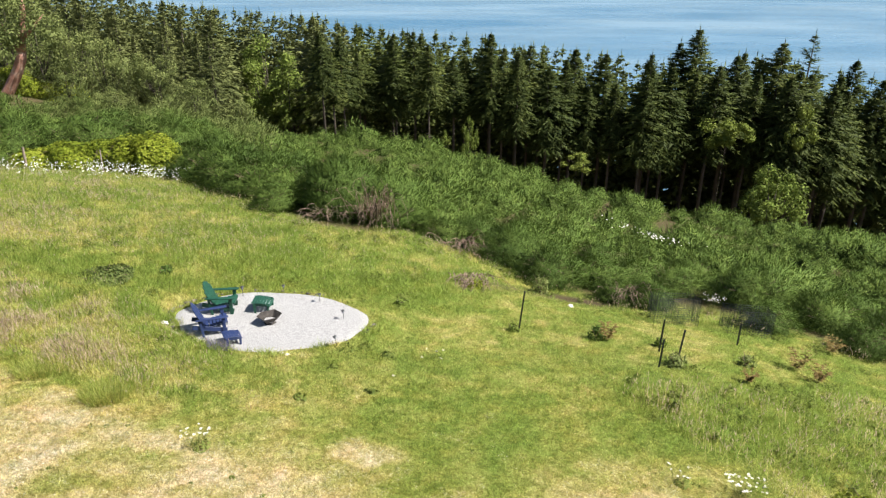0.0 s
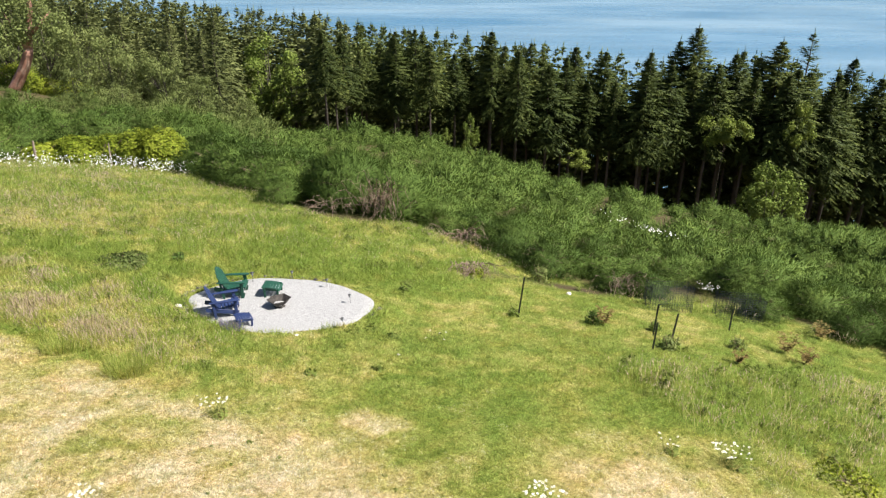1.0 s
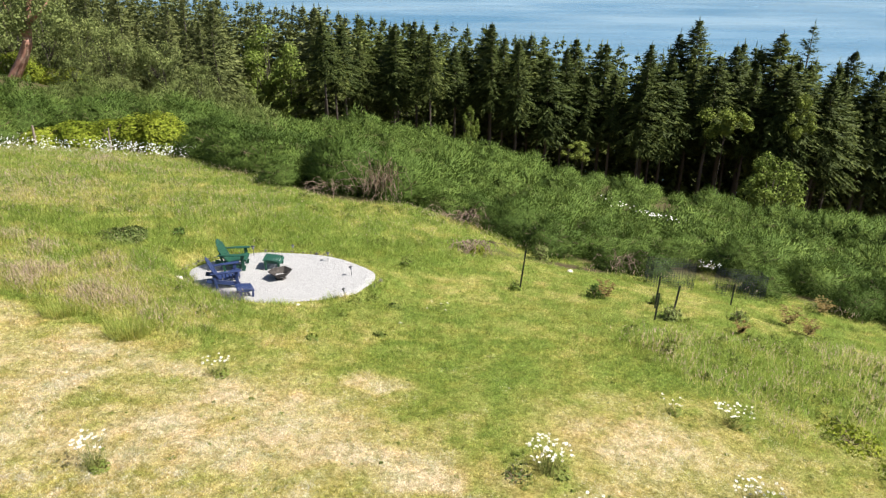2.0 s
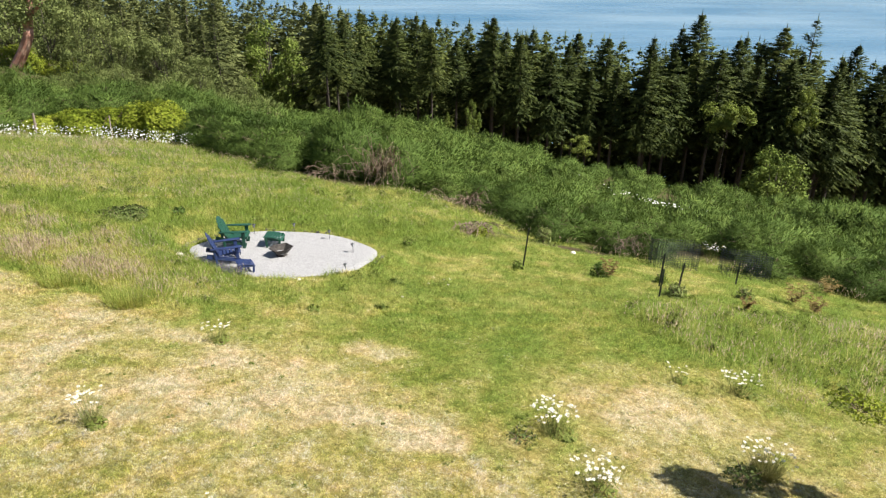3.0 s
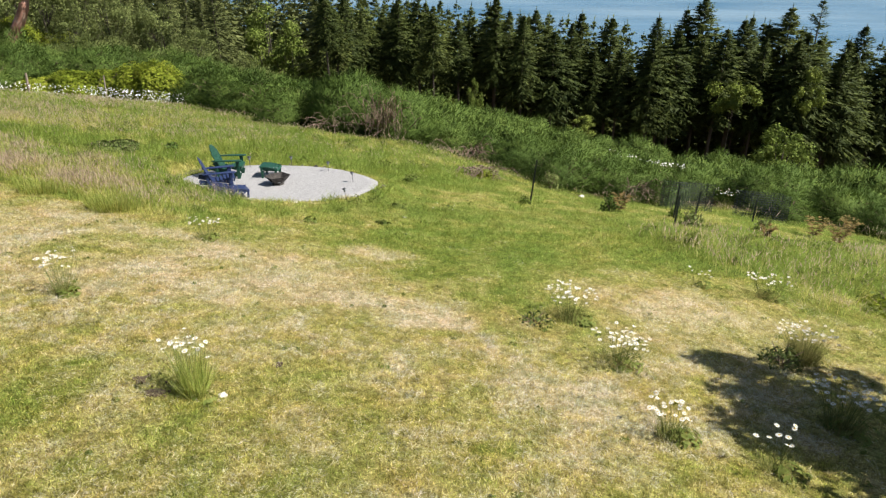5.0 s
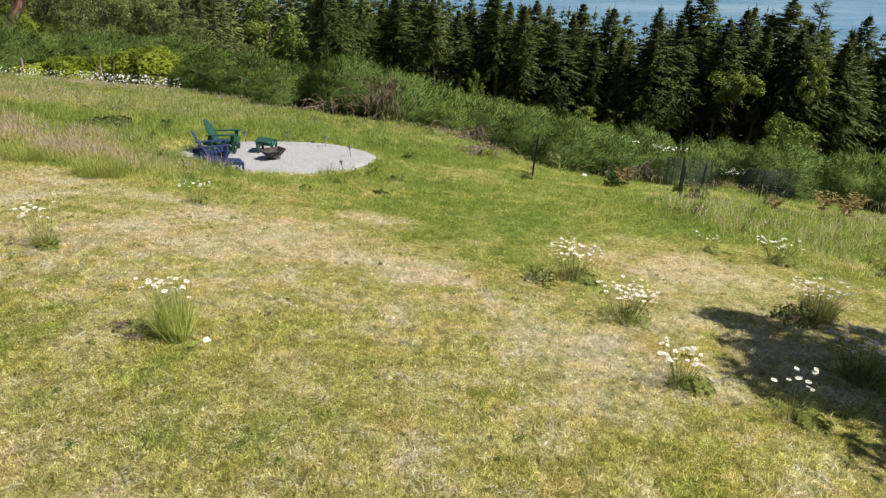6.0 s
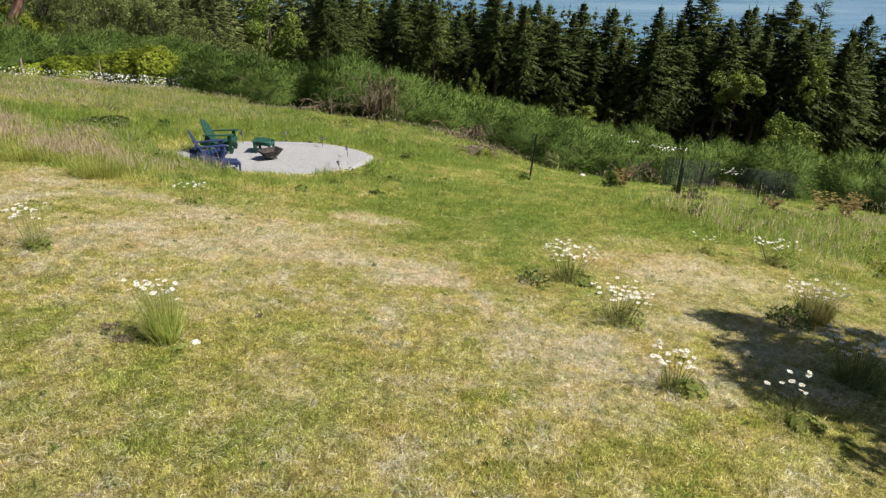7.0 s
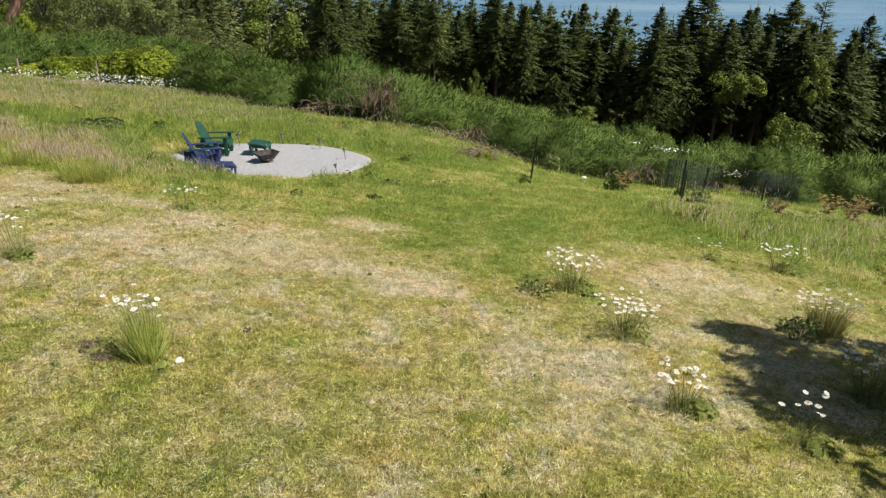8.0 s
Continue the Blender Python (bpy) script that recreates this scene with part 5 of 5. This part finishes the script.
def wire_panel(x0, y0, x1, y1, h, label):
    ob = thing("wire_netting", standing(x0, y0), label, "fence", "wire netting cages")
    L = math.hypot(x1 - x0, y1 - y0)
    pieces = []
    base = g(x0, y0)
    rng = np.random.default_rng(int(x0 * 10) + 5)
    n = int(L / 0.10)
    def at(f, z):
        x, y = x0 + (x1 - x0) * f, y0 + (y1 - y0) * f
        return (x - x0 + 0.02 * math.sin(9 * f + 5 * z), y - y0 + 0.04 * math.sin(6 * f + 3 * z), g(x, y) - base + z)
    for k in range(n + 1):
        pieces.append(tube([at(k / n, 0.0), at(k / n, h)], [0.005, 0.005], 3))
    for k in range(int(h / 0.09) + 1):
        pieces.append(tube([at(i / 6, 0.02 + k * 0.09 * (h - 0.02) / h) for i in range(7)], [0.005] * 7, 3))
    for piece in pieces:
        part("wire", joined("wire", [piece], M_WIRE), ob)


for x0, y0, x1, y1 in ((8.6, 22.0, 10.3, 22.1), (10.3, 22.1, 10.4, 23.2), (8.6, 22.0, 8.7, 23.1), (8.7, 23.1, 10.4, 23.2)):
    wire_panel(x0, y0, x1, y1, 1.15, "dark square-mesh wire netting round a young shrub")
for x0, y0, x1, y1 in ((11.2, 21.5, 12.8, 21.4), (12.8, 21.4, 13.0, 22.4), (11.2, 21.5, 11.3, 22.5), (11.3, 22.5, 13.0, 22.4)):
    wire_panel(x0, y0, x1, y1, 1.0, "dark square-mesh wire netting before the broom")


def shrub(x, y, w, h, n, size, mat, label, category="shrub", seed=0, group="young shrubs in the grass"):
    rng = np.random.default_rng(700 + seed)
    ob = thing("shrub", standing(x, y), label, category, group)
    p, d = dome_points(n, rng, 5, 0.4)
    v, t = leaves(p * (w / 2, w / 2, h), d + rng.normal(size=(n, 3)) * 0.6, size * (0.6 + 0.8 * rng.random(n)), rng, 0.55)
    part("foliage", tri_mesh("foliage", v, t, mat), ob)
    tubes = []
    for k in range(7):
        a = 2 * math.pi * k / 7
        tubes.append(tube([(0, 0, -0.05), (w * 0.15 * math.cos(a), w * 0.15 * math.sin(a), h * 0.4), (w * 0.36 * math.cos(a), w * 0.36 * math.sin(a), h * 0.8)], [0.012, 0.009, 0.004], 4))
    part("woody_base", joined("woody_base", tubes, M_STEM), ob)


shrub(4.74, 25.0, 0.8, 0.95, 420, 0.11, M_OLIVE, "small grey-green shrub before the broom", seed=1)
shrub(7.6, 17.1, 0.75, 0.5, 260, 0.11, M_OLIVE, "small grey-green shrub beside a steel post", seed=2)
shrub(7.75, 18.9, 0.5, 0.45, 160, 0.11, M_LEAF, "small green shrub beside a steel post", seed=3)
shrub(10.1, 17.8, 0.6, 0.5, 200, 0.10, M_OLIVE, "small dark green shrub in long grass", seed=4)
shrub(5.75, 19.3, 0.7, 0.55, 240, 0.11, M_BROOM, "small dark green shrub beside a brown fern", seed=5)
shrub(3.0, 19.6, 0.5, 0.35, 160, 0.10, M_LEAF, "low green plant at the foot of a post", seed=6)
shrub(1.9, 23.8, 1.0, 0.35, 260, 0.10, M_VINE, "low yellow-flowered plant among dry stalks", seed=7)
shrub(-10.8, 20.5, 2.4, 0.22, 1600, 0.12, M_SCRUB, "dark green low weed patch in the meadow", seed=8)
shrub(-9.2, 21.6, 0.5, 0.4, 160, 0.13, M_BROOM, "dark green low weed patch in the meadow", seed=9)
shrub(9.7, 9.0, 1.6, 0.36, 420, 0.10, M_VINE, "leafy green weeds at the edge of long grass", seed=10)
shrub(9.3, 10.5, 1.5, 0.36, 420, 0.09, M_VINE, "leafy green weeds at the edge of long grass", seed=11)
shrub(5.4, 7.5, 0.8, 0.30, 360, 0.06, M_SCRUB, "dark leafy weeds at the foot of daisies", "weeds", seed=13)
shrub(1.75, 8.15, 0.7, 0.10, 150, 0.06, M_SCRUB, "low dark weeds in the mown lawn", "weeds", seed=14)
shrub(-0.8, 20.9, 0.6, 0.25, 160, 0.10, M_LEAF, "low dark green weed in the lawn", seed=12)


def fern(x, y, w, seed, mat=M_FERN, label="brown and green fern clump in the grass"):
    rng = np.random.default_rng(800 + seed)
    ob = thing("fern", standing(x, y), label, "fern", "ferns in the grass")
    P, D, L = [], [], []
    for k in range(17):
        a = 2 * math.pi * rng.random()
        r = w / 2 * (0.7 + 0.5 * rng.random())
        for s in range(9):
            f = (s + 1) / 9
            base = np.array([math.cos(a) * r * f, math.sin(a) * r * f, w * (1.5 * f - 0.95 * f * f)])
            for sign in (-1, 1):
                P.append(base)
                D.append(np.array([-math.sin(a) * sign + 0.4 * math.cos(a), math.cos(a) * sign + 0.4 * math.sin(a), 0.05 * rng.normal()]))
                L.append(0.24 * w * (1.05 - f))
    v, t = spikes(np.array(P), np.array(D), np.array(L), 0.045, rng)
    part("fronds", tri_mesh("fronds", v, t, mat, normals=np.repeat(rng.normal(size=(len(P), 3)) * 0.5 + (0.2, -0.2, 1), 3, axis=0)), ob)


fern(6.05, 19.15, 0.9, 1)
fern(11.9, 18.1, 1.0, 2)
fern(12.1, 17.2, 0.8, 3)
fern(9.5, 16.4, 0.6, 4)
fern(14.4, 20.3, 0.9, 5)


def dead_branches(x, y, w, h, n, seed, label, turn=0.0):
    rng = np.random.default_rng(900 + seed)
    ob = thing("dead_branches", standing(x, y, turn), label, "branches", "dead branches in the broom")
    tubes = []
    for k in range(n):
        o = rng.normal() * w * 0.26
        z = h * (0.55 + 0.5 * rng.random())
        p0 = Vector((o, 0.7 + 0.3 * rng.random(), 0.1 + 0.3 * z * rng.random()))
        p2 = Vector((o * 1.4 + w * 0.26 * rng.normal(), -0.2 - 0.6 * rng.random(), z * rng.random()))
        p1 = (p0 + p2) / 2 + Vector((0.2 * w * rng.normal(), -0.1, z * (0.15 + 0.75 * rng.random())))
        pts = []
        for i in range(7):
            f = i / 6
            p = p0 * (1 - f) ** 2 + p1 * 2 * f * (1 - f) + p2 * f * f
            pts.append(p + Vector(rng.normal(size=3) * 0.045 * w * f))
        tubes.append(tube(pts, [0.020 - 0.0026 * i for i in range(7)], 4))
    for piece in tubes:
        part("twig", joined("twig", [piece], M_DEAD), ob)


dead_branches(-2.8, 30.8, 1.9, 2.7, 90, 1, "bare brown dead branches arching out of the broom")
dead_branches(-5.0, 31.0, 1.8, 1.2, 30, 2, "bare brown stems under the broom bush")
dead_branches(1.7, 29.3, 1.3, 1.2, 40, 3, "grey dead twigs at the edge of the broom")
dead_branches(8.6, 25.0, 1.6, 1.1, 44, 4, "grey dead twigs at the edge of the broom")
dead_branches(-13.5, 47.5, 2.5, 1.9, 44, 5, "grey dead twigs standing among the broom")
dead_branches(1.7, 23.8, 1.6, 0.4, 40, 6, "dry grey stalks lying in the grass")

# ---- daisies ----
def flower_mesh():
    verts, faces, index = [(0, 0, 0.004)], [], []
    n = 13
    for k in range(n):
        a = 2 * math.pi * k / n
        b = 0.20
        i = len(verts)
        verts += [(0.01 * math.cos(a - b), 0.01 * math.sin(a - b), 0.003), (0.036 * math.cos(a - b * 0.9), 0.036 * math.sin(a - b * 0.9), 0.002), (0.041 * math.cos(a), 0.041 * math.sin(a), -0.001), (0.036 * math.cos(a + b * 0.9), 0.036 * math.sin(a + b * 0.9), 0.0), (0.01 * math.cos(a + b), 0.01 * math.sin(a + b), 0.003)]
        faces.append((i, i + 1, i + 2, i + 3, i + 4))
        index.append(0)
    i = len(verts)
    m = 8
    verts += [(0.012 * math.cos(2 * math.pi * k / m), 0.012 * math.sin(2 * math.pi * k / m), 0.004) for k in range(m)] + [(0, 0, 0.010)]
    for k in range(m):
        faces.append((i + k, i + (k + 1) % m, i + m))
        index.append(1)
    return mesh_of("flower", verts, faces, [M_PETAL, M_YOLK], index=index)


FLOWER = flower_mesh()


def daisies(x, y, n, h, spread, seed, leafy_base=160, label="clump of white ox-eye daisies on tall thin stems", big=1.0):
    rng = np.random.default_rng(1000 + seed)
    ob = thing("daisy_clump", standing(x, y), label, "flowers", "daisy clumps in the lawn")
    for k in range(n):
        a, r = 2 * math.pi * rng.random(), spread * math.sqrt(rng.random())
        top = Vector((r * math.cos(a), r * math.sin(a), h * (0.72 + 0.33 * rng.random())))
        top.z += g(x + top.x, y + top.y) - g(x, y)
        base = Vector((top.x * 0.35, top.y * 0.35, -0.02))
        stem = part("stem", joined("stem", [tube([base, (base + top) / 2 + Vector((0, 0, 0.05)), top], [0.0024, 0.002, 0.0016], 3)], M_OLIVE), ob)
        turn = pose(*top, 11 * rng.normal() - 2, 11 * rng.normal() + 7, rng.random() * 360)
        part("flower", FLOWER, stem, m=turn @ Matrix.Scale(big * (0.55 + 0.30 * rng.random()), 4))
    m = leafy_base
    a, r = rng.random(m) * 2 * math.pi, spread * 0.45 * np.sqrt(rng.random(m))
    pos = np.stack([r * np.cos(a), r * np.sin(a), np.zeros(m) - 0.02], 1)
    way = np.stack([np.cos(a) * 0.4, np.sin(a) * 0.4, np.ones(m)], 1) + rng.normal(size=(m, 3)) * 0.3
    rise = 0.45 + 0.55 * rng.random(m) if m > 650 else 0.18 + 0.5 * rng.random(m) ** 1.6
    v, t = spikes(pos, way * ((0.45, 0.45, 1) if m > 650 else (1, 1, 1)), h * rise, 0.0055, rng)
    low = 30 + m // 8 if m < 650 else 14
    p, d = dome_points(low, rng, 5, 0.5)
    lv, lt = leaves(p * (spread * 0.75, spread * 0.75, 0.12) + (0.1, -0.05, 0.02), d + (0, 0, 0.6), 0.09 * (0.6 + 0.8 * rng.random(low)), rng, 0.45)
    part("basal_leaves", tri_mesh("basal_leaves", lv, lt, M_WEED), ob, "dark green leaves at the foot")
    part("foliage", tri_mesh("foliage", v, t, M_GRASS if seed == 1 else M_STALK, normals=np.repeat(rng.normal(size=(m, 3)) * 0.5 + (0.3, 0, 1), 3, axis=0), dry=np.repeat(0.05 + 0.35 * rng.random(m), 3)), ob)


for i, (x, y, n, h, spread, base) in enumerate((
        (-5.1, 7.45, 30, 0.62, 0.28, 420), (-2.36, 4.98, 24, 0.70, 0.26, 900), (2.36, 8.45, 60, 0.56, 0.44, 640), (2.74, 6.9, 50, 0.51, 0.44, 520),
        (2.85, 5.05, 26, 0.45, 0.30, 560), (6.75, 10.75, 38, 0.5, 0.42, 320), (5.5, 11.1, 9, 0.4, 0.3, 120), (-4.35, 11.0, 20, 0.45, 0.32, 300),
        (5.84, 7.72, 46, 0.58, 0.45, 1100), (5.15, 5.6, 60, 0.62, 0.46, 640), (3.8, 4.55, 9, 0.52, 0.28, 240), (11.7, 24.2, 40, 0.85, 0.5, 360), (0.3, 16.6, 5, 0.1, 0.5, 30))):
    daisies(x, y, n, h, spread, i, base)


def soil_mound(x, y, w, seed):
    """Loose dark earth thrown up by a mole."""
    rng = np.random.default_rng(1300 + seed)
    bm = bmesh.new()
    bmesh.ops.create_icosphere(bm, subdivisions=3, radius=1.0)
    for v in bm.verts:
        k = 1 + 0.35 * (float(fnoise(v.co.x * 2 + seed, v.co.y * 2 + v.co.z, 0.5, 9)) - 0.5)
        v.co = Vector((v.co.x * w * 0.5 * k, v.co.y * w * 0.32 * k, v.co.z * w * 0.17 * k))
    ob = thing("soil_mound", standing(x, y), "small mound of dark loose soil in the lawn", "soil")
    part("heap", bm_mesh("heap", bm, M_SOIL, True), ob)
    for k in range(14):
        bm = bmesh.new()
        bmesh.ops.create_icosphere(bm, subdivisions=1, radius=0.012 + 0.016 * rng.random())
        part("clod", bm_mesh("clod", bm, M_SOIL), ob, m=pose(w * 0.45 * rng.normal() * 0.8, w * 0.3 * rng.normal(), 0.01, 50 * k, 30 * k, 0))


soil_mound(-2.77, 4.90, 0.24, 1)
soil_mound(-3.04, 5.16, 0.16, 2)
soil_mound(-1.69, 5.83, 0.07, 3)


def daisy_bank():
    """A long drift of white daisies under the brambles, past counting."""
    rng = np.random.default_rng(55)
    n = 1900
    x = rng.uniform(-29.5, -15.0, n)
    y = 39.7 + 1.15 * rng.normal(size=n) + 0.35 * np.clip(x + 19, 0, 5)
    keep = vnoise(x, y, 1.1, 6) > 0.36 + 0.25 * rng.random(n)
    x, y = x[keep], y[keep]
    n = len(x)
    pos = np.stack([x, y, gz(x, y) + 0.15 + 0.75 * rng.random(n)], 1)
    v, t = leaves(pos, rng.normal(size=(n, 3)) * 0.5 + (0.2, -0.3, 1), 0.08 * (0.7 + 0.6 * rng.random(n)), rng, 1.0)
    tagged(new("daisy_bank", tri_mesh("daisy_bank", v, t, M_PETAL)), "long drift of white daisies below the brambles", "flowers", kind="stuff")
    n = 700
    x, y = rng.normal(size=n) * 0.9 + 13.9, rng.normal(size=n) * 1.5 + 38
    y = y - (x - 14.6) * 1.0
    pos = np.stack([x, y, gz(x, y) + 1.25 + 0.25 * rng.random(n)], 1)
    v, t = leaves(pos[:70], rng.normal(size=(70, 3)) * 0.4 + (0.2, -0.3, 1), 0.11, rng, 1.0)
    tagged(new("white_blossom", tri_mesh("white_blossom", v, t, M_PETAL)), "scattered white blossom over the broom slope", "flowers", kind="stuff")


daisy_bank()


def wooden_post(x, y, h, r, label):
    ob = new("wooden_post", joined("wooden_post", [tube([(0, 0, -0.3), (0.02, 0, h * 0.6), (0.05, 0.02, h)], [r, r * 0.95, r * 0.8], 8)], M_WOODP))
    ob.matrix_basis = standing(x, y)
    tagged(ob, label, "post", "old wooden posts")


wooden_post(-25.9, 41.2, 1.5, 0.08, "weathered brown wooden post at the brambles")
wooden_post(-20.9, 40.9, 1.6, 0.045, "thin pale wooden post at the brambles")

# ---- the tree beside the lawn that throws the shade ----
SHADE = broadleaf_meshes(260, 6.2, 5.2, 6500, 0.26, M_LEAF, M_BARK, 26, 0.34, 0.09)
# stands out of view; sited and flattened so that its shade falls right
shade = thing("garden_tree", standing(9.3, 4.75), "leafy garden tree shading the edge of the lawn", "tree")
part("crown", SHADE[0], shade)
part("trunk", SHADE[1], shade)
shade.scale = (1.0, 0.82, 1.0)
